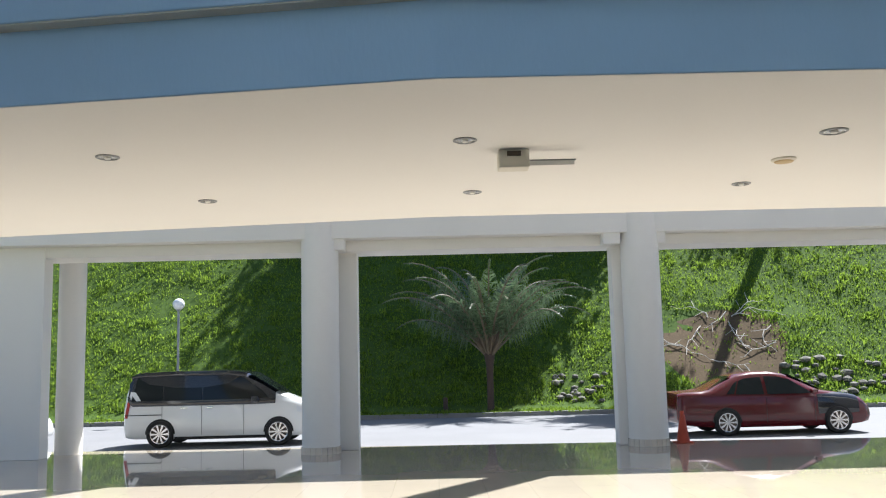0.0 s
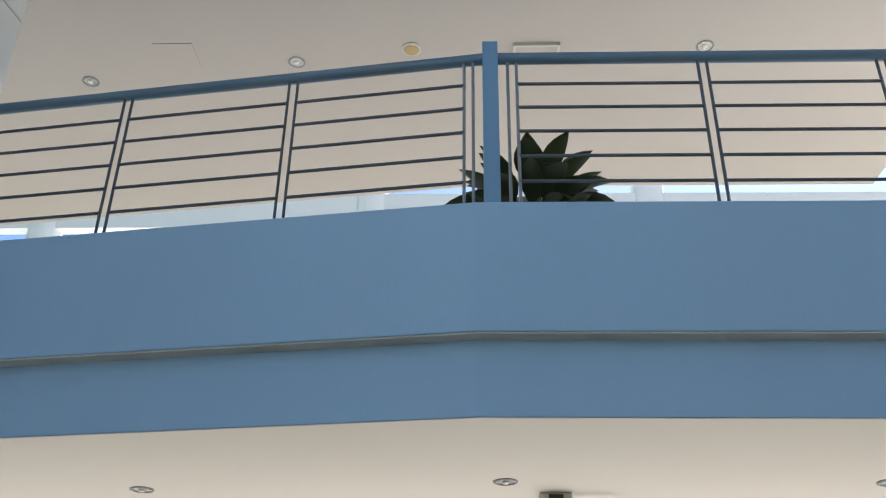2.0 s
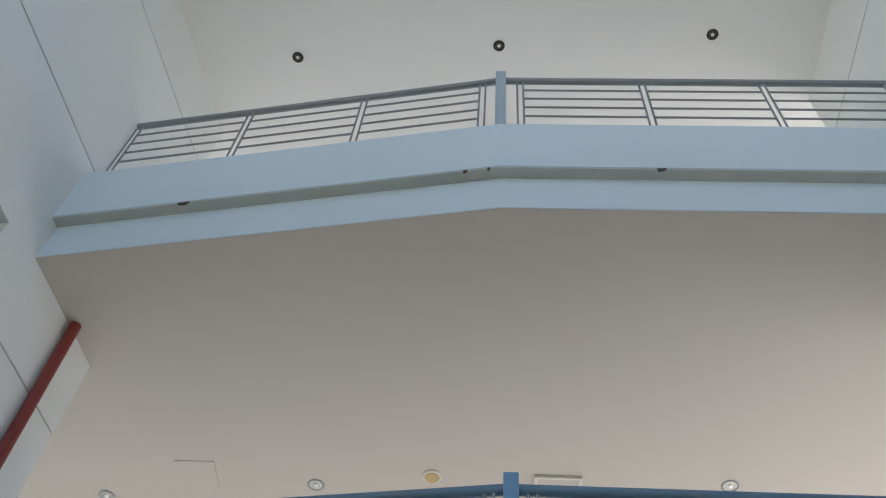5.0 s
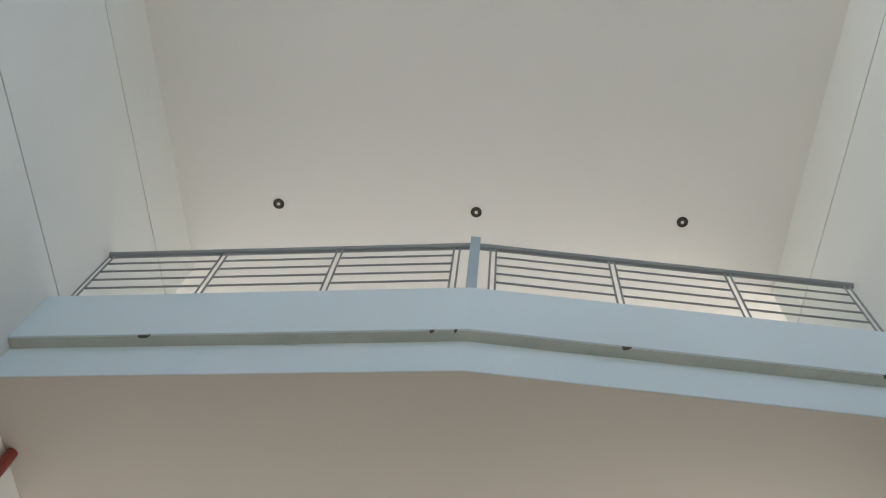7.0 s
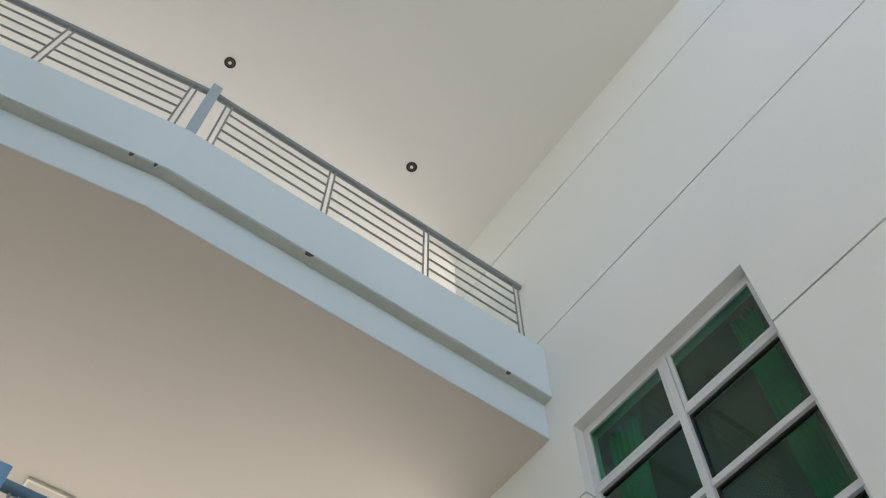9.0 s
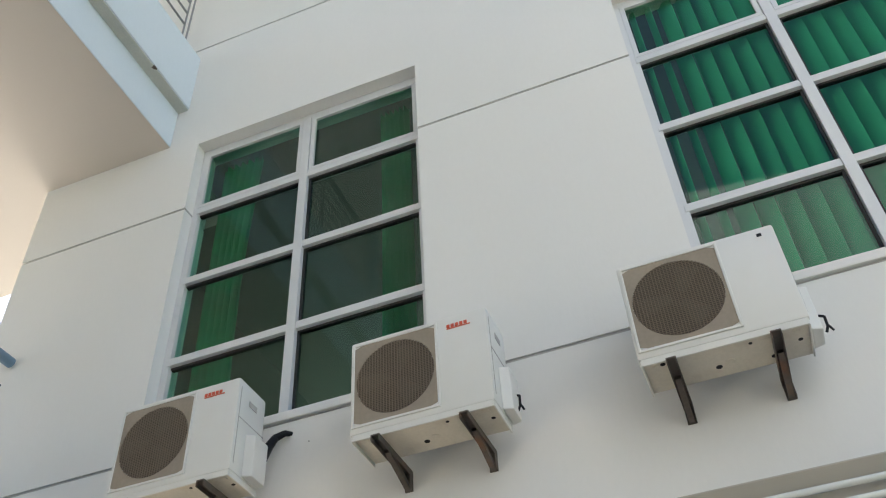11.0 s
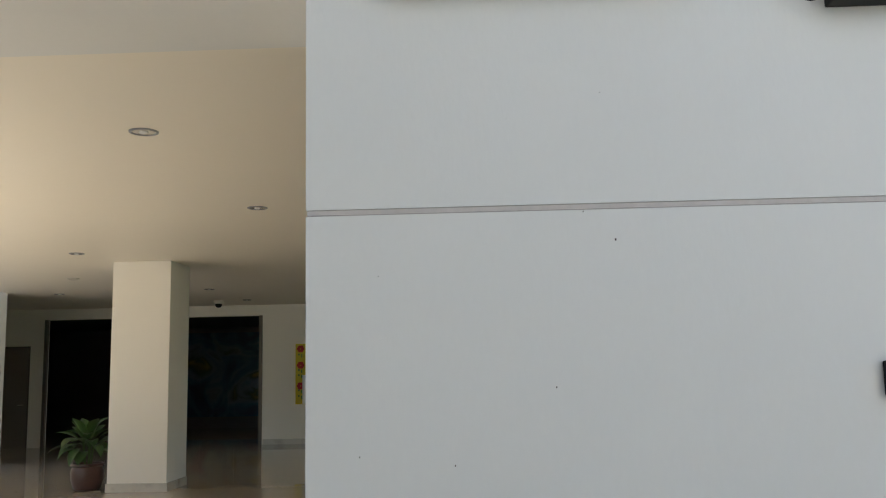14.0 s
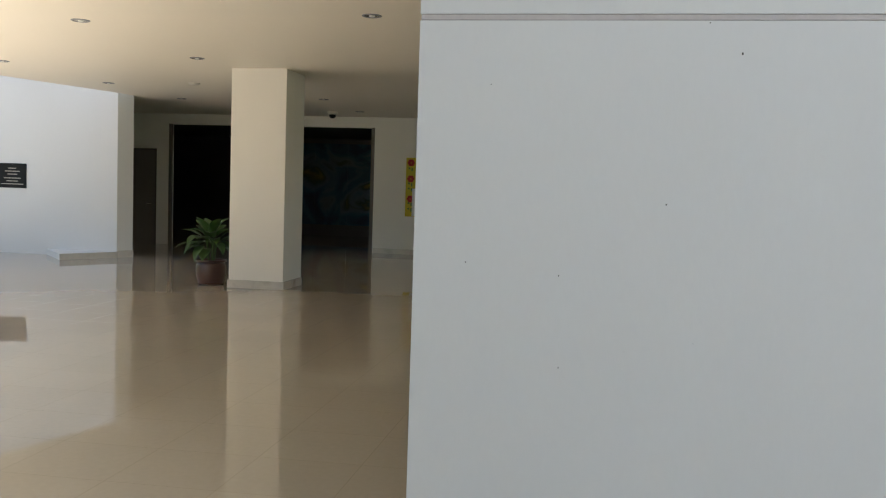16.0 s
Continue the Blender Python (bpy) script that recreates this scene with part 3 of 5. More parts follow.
# ---- windows of the right wing ----
def window(name, y0, y1, cols, rows, label, m=pose(XR + 0.09, 0, 0)):
    """Aluminium window in the wing wall, with mullions, transoms, a hinged top light and tinted panes."""
    w = thing(name, m, label, "window")
    w["kind"] = "structure"
    z0, z1 = WZ0, WZ1
    bm = bmesh.new()
    box(bm, 0, 0.07, y0 + 0.002, y0 + 0.05, z0, z1)
    box(bm, 0, 0.07, y1 - 0.05, y1 - 0.002, z0, z1)
    box(bm, 0, 0.07, y0 + 0.05, y1 - 0.05, z0 + 0.002, z0 + 0.05)
    box(bm, 0, 0.07, y0 + 0.05, y1 - 0.05, z1 - 0.05, z1 - 0.002)
    part("window_frame", bm, M["alu"], w)
    cw, rh = (y1 - y0) / cols, (z1 - z0) / rows
    for c in range(1, cols):
        bm = bmesh.new()
        box(bm, -0.012, 0.07, y0 + c * cw - 0.03, y0 + c * cw + 0.03, z0 + 0.05, z1 - 0.05)
        part("mullion", bm, M["alu"], w, bevel=0.004)
    for r in range(1, rows):
        for c in range(cols):
            bm = bmesh.new()
            box(bm, -0.006, 0.068, y0 + c * cw + 0.03, y0 + (c + 1) * cw - 0.03, z0 + r * rh - 0.026, z0 + r * rh + 0.026)
            part("transom", bm, M["alu"], w, bevel=0.004)
    for r in range(rows):
        for c in range(cols):
            ya, yb, za, zb = y0 + c * cw + 0.032, y0 + (c + 1) * cw - 0.032, z0 + r * rh + 0.028, z0 + (r + 1) * rh - 0.028
            bm = bmesh.new()
            g = 0.014
            for d in ((ya, yb, za, za + g), (ya, yb, zb - g, zb), (ya, ya + g, za + g, zb - g), (yb - g, yb, za + g, zb - g)):
                box(bm, 0.02, 0.05, *d)
            part("gasket", bm, M["gasket"] if r < rows - 1 else M["alu"], w)
            bm = bmesh.new()
            box(bm, 0.03, 0.036, ya + g, yb - g, za + g, zb - g)
            p = part("pane", bm, M["pane"], w)
            p.visible_shadow = False
    for c in range(cols):
        ya, yb, za, zb = y0 + c * cw + 0.034, y0 + (c + 1) * cw - 0.034, z0 + (rows - 1) * rh + 0.03, z1 - 0.052
        bm = bmesh.new()
        g = 0.03
        for d in ((ya, yb, za, za + g), (ya, yb, zb - g, zb), (ya, ya + g, za + g, zb - g), (yb - g, yb, za + g, zb - g)):
            box(bm, -0.004, 0.018, *d)
        part("hinged_sash", bm, M["alu"], w, "narrow sash of a top-hung light", bevel=0.003)
    bm = bmesh.new()
    box(bm, -0.105, 0.0, y0 - 0.03, y1 + 0.03, z0 - 0.055, z0 - 0.003)
    part("window_sill", bm, M["plaster"], w, "white plaster sill", bevel=0.006)
    return w


window("window_1", A0, A1, 2, 4, "white aluminium window with tinted panes and green curtains behind")
window("window_2", B0, B1, 3, 4, "white aluminium window with tinted panes and green blinds behind")
window("window_3", 0.26, 1.98, 2, 4, "white aluminium window with tinted panes in the left wing", LW @ Matrix.Rotation(math.pi, 4, "Z") @ pose(0.09, 0, 0))
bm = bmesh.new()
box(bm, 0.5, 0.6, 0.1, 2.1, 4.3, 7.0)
o = solid("wall_left_office", bm, M["room"], "office wall coloured dark for the unlit room behind the left wing window", "wall", "structure")
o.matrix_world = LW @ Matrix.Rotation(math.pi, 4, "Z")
# rooms behind the windows, their dimness put into the wall colour
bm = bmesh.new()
# the gap in the far wall is added to let sky light in
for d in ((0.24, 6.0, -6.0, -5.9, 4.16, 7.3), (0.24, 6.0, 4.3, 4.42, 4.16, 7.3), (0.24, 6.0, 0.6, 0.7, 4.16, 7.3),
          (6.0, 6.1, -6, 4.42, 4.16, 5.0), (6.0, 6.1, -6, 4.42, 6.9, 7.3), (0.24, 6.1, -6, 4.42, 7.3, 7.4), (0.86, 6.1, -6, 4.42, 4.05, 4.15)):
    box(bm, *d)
o = solid("wall_office", bm, M["room"], "office walls coloured dark for the unlit rooms behind the windows", "wall", "structure")
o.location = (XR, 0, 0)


def drape(y0, y1, mat, name, label, x=0.34, gather=0.5):
    bm = bmesh.new()
    n, cols = 40, []
    for i in range(n + 1):
        f = i / n
        col = []
        for j in range(9):
            h = j / 8
            pull = 1 - gather * math.sin(h * math.pi) * 0.5
            y = y0 + (y1 - y0) * f * pull
            col.append(bm.verts.new((XR + x + 0.03 * math.sin(f * 36), y, WZ0 - 0.03 + h * 2.65)))
        cols.append(col)
    for a, b in zip(cols, cols[1:]):
        for j in range(8):
            bm.faces.new((a[j], b[j], b[j + 1], a[j + 1]))
    bmesh.ops.solidify(bm, geom=bm.faces[:], thickness=0.004)
    solid(name, bm, mat, label, "curtain", smooth=True)


drape(A1 - 0.02, A1 - 0.36, M["curtain"], "curtain", "green cloth curtain gathered at the window side", gather=0.35)
drape(A0 + 0.19, A0 + 0.40, M["curtain"], "curtain", "narrow green cloth curtain beside the window", gather=0.1)
blind = thing("vertical_blind", pose(XR + 0.22, 0, 0), "green vertical slat blind, half turned, in the window", "blind")
me = None
for i in range(24):
    bm = bmesh.new()
    rim = [(-0.064 + 0.016 * k, 0.014 * (1 - ((k - 4) / 4) ** 2)) for k in range(9)]
    prism(bm, rim + [(x, y + 0.003) for x, y in rim[::-1]], WZ0 + 0.01, WZ1 + 0.1)
    if me is None:
        s = part("slat", bm, M["blind"], blind)
        me = s.data
    else:
        bm.free()
        s = new("slat", me)
        s.parent = blind
    s.location = (0, B1 - 0.10 - i * 0.108, 0)
    s.rotation_euler = (0, 0, radians(44 if i > 1 else 15))


# ---- air conditioners on the right wing ----
def aircon(y, marked):
    """Outdoor unit seen from below: casing, grille with a dark disc for the fan cavity, tray, valve cover and two wall
    brackets.
    """
    a = thing("air_conditioner", pose(XR, y, 3.71), "aged white outdoor unit with dusty fan grille on rusty wall brackets", "air conditioner", "outdoor units on the wall")
    xb, xf, w, h = -0.11, -0.36, 0.68, 0.515
    bm = bmesh.new()
    box(bm, xf, xb, -w, 0, 0.012, h)
    part("casing", bm, M["acwhite"], a, bevel=0.012, smooth=True)
    bm = bmesh.new()
    box(bm, xf + 0.015, xb - 0.005, -w + 0.012, -0.012, 0.0, 0.012)
    for yy in (-0.06, -w + 0.06):
        rod(bm, (xf + 0.06, yy, -0.004), (xf + 0.06, yy, 0.0), 0.016, n=12)
    rod(bm, (xb - 0.1, -0.35, -0.003), (xb - 0.1, -0.35, 0), 0.02, n=12)
    part("base_tray", bm, M["acunder"], a, "stained pale sheet metal tray")
    bm = bmesh.new()
    box(bm, xf + 0.004, xf + 0.012, -w + 0.01, -0.01, -0.016, 0.014)
    box(bm, xf + 0.012, xb - 0.004, -w + 0.006, -w + 0.013, -0.016, 0.014)
    box(bm, xf + 0.012, xb - 0.004, -0.013, -0.006, -0.016, 0.014)
    part("tray_rim", bm, M["acwhite"], a, "folded sheet rim round the tray", bevel=0.002)
    for hx, hy, hr in ((0.05, -0.09, 0.011), (0.17, -0.30, 0.014), (0.06, -0.44, 0.008), (0.19, -0.52, 0.012), (0.12, -0.63, 0.010)):
        bm = bmesh.new()
        rod(bm, (xf + hx, hy, -0.0012), (xf + hx, hy, 0.001), hr, n=12)
        part("drain_hole", bm, M["black"], a)
    # grille field, on the left as one faces it (far end of the wall)
    gy0, gy1, gz0, gz1 = -0.425, -0.022, 0.055, h - 0.03
    bm = bmesh.new()
    t = 0.012
    for d in ((gy0, gy1, gz0 - t, gz0), (gy0, gy1, gz1, gz1 + t), (gy0 - t, gy0, gz0 - t, gz1 + t), (gy1, gy1 + t, gz0 - t, gz1 + t)):
        box(bm, xf - 0.007, xf + 0.004, *d)
    part("grille_frame", bm, M["acwhite"], a, bevel=0.003)
    cy, cz, R = (gy0 + gy1) / 2, (gz0 + gz1) / 2, 0.192
    bm = bmesh.new()
    n = 48
    inner = [bm.verts.new((xf - 0.003, cy + R * math.cos(2 * math.pi * i / n), cz + R * math.sin(2 * math.pi * i / n))) for i in range(n)]
    outer = []
    for i in range(n):
        c, s = math.cos(2 * math.pi * i / n), math.sin(2 * math.pi * i / n)
        k = min(((gy1 - gy0) / 2) / max(abs(c), 1e-6), ((gz1 - gz0) / 2) / max(abs(s), 1e-6))
        outer.append(bm.verts.new((xf - 0.003, cy + k * c, cz + k * s)))
    back = [bm.verts.new((xf + 0.002, v.co.y, v.co.z)) for v in inner]
    for i in range(n):
        j = (i + 1) % n
        bm.faces.new((inner[i], inner[j], outer[j], outer[i]))
        bm.faces.new((inner[i], back[i], back[j], inner[j]))
    part("grille_panel", bm, M["acgrille"], a, "dusty brown grille panel")
    # no real hole: the cavity's shade is a dark disc on the casing
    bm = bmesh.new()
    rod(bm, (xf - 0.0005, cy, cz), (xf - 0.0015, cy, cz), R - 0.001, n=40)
    part("fan_opening", bm, M["acdark"], a, "flat dark disc for the shaded fan cavity")
    bm = bmesh.new()
    for i in range(29):
        yy = gy0 + (i + 0.5) * (gy1 - gy0) / 29
        dz = math.sqrt(max(0, R * R - (yy - cy) ** 2))
        if dz > 0.03:
            box(bm, xf - 0.006, xf - 0.003, yy - 0.0016, yy + 0.0016, cz - dz, cz + dz)
    for i in range(46):
        zz = gz0 + (i + 0.5) * (gz1 - gz0) / 46
        dy = math.sqrt(max(0, R * R - (zz - cz) ** 2))
        if dy > 0.03:
            box(bm, xf - 0.0055, xf - 0.0025, cy - dy, cy + dy, zz - 0.0011, zz + 0.0011)
    part("guard_mesh", bm, M["wire"], a)["kind"] = "stuff"
    for i in range(3):
        bm = bmesh.new()
        an = 2 * math.pi * i / 3
        u, v = Vector((0, math.cos(an), math.sin(an))), Vector((0, -math.sin(an), math.cos(an)))
        q = [Vector((xf - 0.0018, cy, cz)) + u * r + v * k for r, k in ((0.03, -0.02), (0.15, -0.06), (0.17, 0.04), (0.03, 0.025))]
        bm.faces.new([bm.verts.new(p) for p in q])
        part("fan_blade", bm, M["rust"], a)
    # valve cover on the near end
    bm = bmesh.new()
    prism(bm, [(xb - 0.13, -w - 0.045), (xb - 0.015, -w - 0.045), (xb, -w), (xb - 0.15, -w)], 0.02, 0.24)
    part("valve_cover", bm, M["acwhite"], a, bevel=0.006)
    bm = bmesh.new()
    box(bm, xf + 0.10, xf + 0.17, -w - 0.003, -w + 0.002, 0.40, 0.43)
    box(bm, xf + 0.02, xf + 0.024, -w - 0.002, -w + 0.002, 0.05, 0.47)
    box(bm, xf + 0.02, xb, -w - 0.002, -w + 0.002, 0.30, 0.304)
    part("end_handle", bm, M["groove"], a)
    if marked:
        bm = bmesh.new()
        for i in range(5):
            box(bm, xf - 0.0035, xf + 0.001, -0.50 - i * 0.021, -0.485 - i * 0.021, h - 0.065, h - 0.048)
        box(bm, xf - 0.0035, xf + 0.001, -0.60, -0.485, h - 0.073, h - 0.069)
        part("maker_mark", bm, M["print_red"], a, "red maker's mark")
    else:
        bm = bmesh.new()
        box(bm, xf - 0.0035, xf + 0.001, -0.625, -0.605, h - 0.05, h - 0.035)
        part("maker_mark", bm, M["black"], a)
    for yy in (-0.13, -w + 0.14):
        bm = bmesh.new()
        box(bm, -0.375, 0.0, yy - 0.021, yy + 0.021, -0.024, -0.017)
        box(bm, -0.375, 0.0, yy - 0.021, yy - 0.017, -0.05, -0.024)
        box(bm, -0.375, 0.0, yy + 0.017, yy + 0.021, -0.05, -0.024)
        box(bm, -0.008, 0.0, yy - 0.02, yy + 0.02, -0.118, -0.024)
        box(bm, -0.04, -0.008, yy - 0.02, yy - 0.016, -0.118, -0.05)
        part("bracket", bm, M["rust"], a, "rusty steel wall bracket", bevel=0.002)
        bm = bmesh.new()
        p0, p1 = Vector((-0.24, yy, -0.03)), Vector((-0.012, yy, -0.105))
        d = (p1 - p0).normalized()
        nrm = Vector((-d.z, 0, d.x)) * 0.013
        vs = []
        for s in (-0.012, 0.012):
            for p, k in ((p0, 1), (p1, 1), (p1, -1), (p0, -1)):
                q = p + nrm * k
                vs.append(bm.verts.new((q.x, q.y + s, q.z)))
        for f in ((0, 1, 2, 3), (7, 6, 5, 4), (0, 4, 5, 1), (1, 5, 6, 2), (2, 6, 7, 3), (3, 7, 4, 0)):
            bm.faces.new([vs[i] for i in f])
        part("brace", bm, M["rust"], a)
    return a


aircon(2.85, True)
aircon(1.566, True)
aircon(0.273, False)
bm = bmesh.new()
curve = [Vector((XR + 0.005, 2.075, 4.075)), Vector((XR - 0.03, 2.095, 4.065)), Vector((XR - 0.06, 2.13, 4.03)), Vector((XR - 0.085, 2.148, 3.97)),
         Vector((XR - 0.11, 2.155, 3.90)), Vector((XR - 0.14, 2.162, 3.83)), Vector((XR - 0.15, 2.165, 3.78))]
for k, (p, q) in enumerate(zip(curve, curve[1:])):
    rod(bm, p, q, 0.012 + 0.004 * min(k, 3), 0.012 + 0.004 * min(k + 1, 3), n=10)
solid("insulated_pipe", bm, M["black"], "black insulated pipe running into the wall", "pipe", smooth=True)
for y0 in (0.832, -0.482):
    bm = bmesh.new()
    tubing(bm, ((XR - 0.16, y0 + 0.02, 3.85), (XR - 0.16, y0 - 0.002, 3.84), (XR - 0.16, y0, 3.79), (XR - 0.16, y0 + 0.012, 3.765)), 0.006)
    rod(bm, (XR - 0.16, y0, 3.80), (XR - 0.16, y0 - 0.016, 3.765), 0.005)
    solid("cable_end", bm, M["black"], "short loose black cable end beside the unit", "cable")

# ---- fluorescent fitting, socket, black box, keypad ----
f = thing("fluorescent_fitting", pose(XR, -0.275, 3.14), "weathered twin-tube fluorescent fitting with open reflector", "lamp")
bm = bmesh.new()
L = 0.612
prof = [(-0.002, -0.070), (-0.055, -0.068), (-0.058, -0.062), (-0.045, -0.030), (-0.045, 0.02), (-0.030, 0.045), (-0.075, 0.106), (-0.086, 0.108), (-0.086, 0.103), (-0.036, 0.035), (-0.002, 0.03)]
ends = [[bm.verts.new((x, y, z)) for x, z in prof] for y in (-L, L)]
for i in range(len(prof)):
    j = (i + 1) % len(prof)
    bm.faces.new((ends[0][i], ends[0][j], ends[1][j], ends[1][i]))
bm.faces.new(ends[0])
bm.faces.new(ends[1][::-1])
part("reflector", bm, M["galv"], f, "stained white sheet reflector")
for z in (0.024, -0.042):
    bm = bmesh.new()
    rod(bm, (-0.075, -L + 0.03, z), (-0.075, L - 0.03, z), 0.014, n=14)
    part("tube", bm, M["tube"], f, smooth=True)
    for s in (-1, 1):
        bm = bmesh.new()
        box(bm, -0.09, -0.048, s * (L - 0.012) - 0.014, s * (L - 0.012) + 0.014, z - 0.02, z + 0.022)
        part("tube_holder", bm, M["offwhite"], f, bevel=0.004)
so = thing("wall_socket", pose(XR, -1.228, 3.095), "white wall socket with a black plug lead", "socket")
bm = bmesh.new()
box(bm, -0.018, 0, -0.038, 0.038, -0.042, 0.042)
part("plate", bm, M["offwhite"], so, bevel=0.004)
bm = bmesh.new()
box(bm, -0.055, -0.018, -0.022, 0.022, -0.025, 0.025)
part("plug", bm, M["paper"], so, bevel=0.006)
bm = bmesh.new()
tubing(bm, [(-0.05, -0.16 * k / 10, -0.03 - 0.085 * math.sin(math.pi * (0.1 + 0.8 * k / 10))) for k in range(11)], 0.0045, 6)
part("lead", bm, M["black"], so, smooth=True)
bx = thing("loudspeaker", pose(XR, -1.375, 3.10), "black wall-mounted box with a tiny printed plate", "loudspeaker")
bm = bmesh.new()
box(bm, -0.10, 0, -0.36, 0, -0.135, 0.14)
part("case", bm, M["black"], bx, bevel=0.008)
bm = bmesh.new()
box(bm, -0.102, -0.1, -0.09, -0.03, 0.118, 0.124)
part("plate", bm, M["paper"], bx)
kp = thing("keypad", pose(XR, -1.483, 1.52), "black attendance keypad with silver edge on the wall", "keypad")
bm = bmesh.new()
box(bm, -0.035, 0, -0.185, 0, -0.065, 0.065)
part("case", bm, M["black"], kp, bevel=0.008)
bm = bmesh.new()
box(bm, -0.039, -0.03, -0.18, -0.005, -0.066, -0.052)
part("edge_trim", bm, M["chrome"], kp)
bm = bmesh.new()
box(bm, -0.039, -0.03, -0.18, -0.005, 0.052, 0.066)
part("edge_trim", bm, M["chrome"], kp)
bm = bmesh.new()
box(bm, -0.037, -0.034, -0.10, -0.028, -0.005, 0.045)
part("screen", bm, M["carglass"], kp)
me = None
for r in range(3):
    for c in range(4):
        bm = bmesh.new()
        box(bm, -0.0375, -0.034, -0.009, 0.0, 0.0, 0.007)
        if me is None:
            k = part("key", bm, M["grey_rail"], kp)
            me = k.data
        else:
            bm.free()
            k = new("key", me)
            k.parent = kp
        k.location = (0, -0.03 - c * 0.018, -0.022 - r * 0.013)
bm = bmesh.new()
rng = random.Random(5)
for i in range(40):
    y, z = rng.uniform(-2.2, 3.5), rng.uniform(0.3, 4.2)
    if z < 3.25 and y > 0.6:
        continue
    s = rng.uniform(0.001, 0.0028)
    box(bm, XR - 0.002, XR + 0.001, y - s, y + s, z - s * rng.uniform(0.6, 2.4), z + s)
solid("dirt_specks", bm, M["speck"], "small dark dirt specks on the white wall", "dirt", "stuff")


# ---- railings ----
def railing(name, yf, z, foot, posts, ends, thick, bar_mat, rail_mat, post_mat, label, post_x, set_back, H=0.985):
    """Handrail over paired flat posts with five thin bars between, bent at a square post."""
    r = thing(name, pose(0, 0, 0), label, "railing")

    def at(x, zz):
        return Vector((x, edge(yf + set_back, x), z + zz))

    runs = ((ends[0], post_x - 0.03), (post_x + 0.03, ends[1]))
    for a, b in runs:
        bm = bmesh.new()
        rod(bm, at(a, H), at(b, H), thick, n=14)
        part("handrail", bm, rail_mat, r, smooth=True)
    for x in posts:
        for s in (-0.026, 0.026):
            bm = bmesh.new()
            rod(bm, at(x + s, foot), at(x + s, H - 0.02), 0.0095, n=6)
            part("post", bm, bar_mat if abs(x - post_x) > 0.3 else M["grey_rail"], r)
    stops = [ends[0]] + list(posts) + [ends[1]]
    for a, b in zip(stops, stops[1:]):
        if abs((a + b) / 2 - post_x) < 0.1:
            continue
        for k in range(1, 6):
            bm = bmesh.new()
            rod(bm, at(a + 0.026, H - 0.022 - 0.168 * k), at(b - 0.026, H - 0.022 - 0.168 * k), 0.010, n=8)
            part("bar", bm, bar_mat, r, smooth=True)
    bm = bmesh.new()
    y = edge(yf + set_back - 0.03, post_x)
    box(bm, post_x - 0.045, post_x + 0.045, y - 0.03, y + 0.06, z + foot, z + H + 0.085)
    part("square_post", bm, post_mat, r, bevel=0.005)
    return r


railing("lower_railing", 4.10, 4.17, -0.052, (-3.15, -2.14, -1.07, -0.005, 0.25, 1.365, 2.40), (-3.27, 3.44), 0.036, M["bar"], M["steel_blue"], M["post_blue"],
        "steel-blue balcony railing with thin horizontal bars", 0.122, 0.07)
railing("upper_railing", 3.205, 8.085, -0.132, (-3.36, -2.27, -1.20, -0.13, 0.20, 1.27, 2.31, 3.38), (-3.44, 3.44), 0.032, M["grey_rail"], M["grey_rail"], M["post_grey"],
        "grey balcony railing with thin horizontal bars", 0.03, 0.165, 1.03)
# red pipe down the left wing
bm = bmesh.new()
p = LW.inverted() @ Vector((-3.27, 4.58, 7.07))
rod(bm, LW @ Vector((0.05, p.y - 0.13, 7.05)), LW @ Vector((0.05, p.y - 0.05, 4.0)), 0.045, n=14)
solid("drain_pipe", bm, M["red"], "red painted pipe on the white wing wall", "pipe", smooth=True)


# ---- ceiling fittings ----
def downlight(x, y, z, r=0.085, dark=False, label="recessed round downlight with metal reflector"):
    d = thing("downlight", pose(x, y, z), label, "downlight", "recessed ceiling lights")
    bm = bmesh.new()
    n = 28
    prof = [(r, 0.0), (r, -0.006), (r * 0.86, -0.010), (r * 0.80, -0.004)]
    rings = [[bm.verts.new((q * math.cos(2 * math.pi * i / n), q * math.sin(2 * math.pi * i / n), h)) for i in range(n)] for q, h in prof]
    for a, b in zip(rings, rings[1:]):
        for i in range(n):
            bm.faces.new((a[i], b[i], b[(i + 1) % n], a[(i + 1) % n]))
    part("trim_ring", bm, M["black"] if dark else M["grey_rail"], d, smooth=True)
    bm = bmesh.new()
    lathe(bm, [(r * 0.80, -0.004), (r * 0.55, -0.0025), (r * 0.3, -0.002)], 24)
    part("reflector", bm, M["acdark"] if dark else M["chrome"], d, smooth=True)
    bm = bmesh.new()
    lathe(bm, [(r * 0.30, -0.001), (r * 0.30, -0.012), (r * 0.18, -0.018)], 16)
    part("bulb", bm, M["globe"], d, smooth=True)
    return d


for x, y in ((-2.06, 5.64), (0.208, 5.407), (-1.82, 7.22), (0.32, 7.09), (2.44, 6.99)):
    downlight(x, y, 2.966, 0.075)
for x, y in ((-3.47, 6.45), (-1.53, 6.21), (2.03, 6.05)):
    downlight(x, y, 6.881, 0.075)
for x, y in ((-2.235, 3.96), (0.01, 3.81), (2.295, 3.67)):
    downlight(x, y, 11.03, 0.062, True, "small dark recessed downlight")


def detector(x, y, z, mat, r, label):
    d = thing("smoke_detector", pose(x, y, z), label, "detector")
    bm = bmesh.new()
    lathe(bm, [(r, 0.0), (r, -0.008), (r * 0.8, -0.018)], 28)
    part("base", bm, M["offwhite"], d, smooth=True)
    bm = bmesh.new()
    lathe(bm, [(r * 0.78, -0.0175), (r * 0.72, -0.024), (r * 0.3, -0.03)], 28)
    part("cover", bm, mat, d, smooth=True)


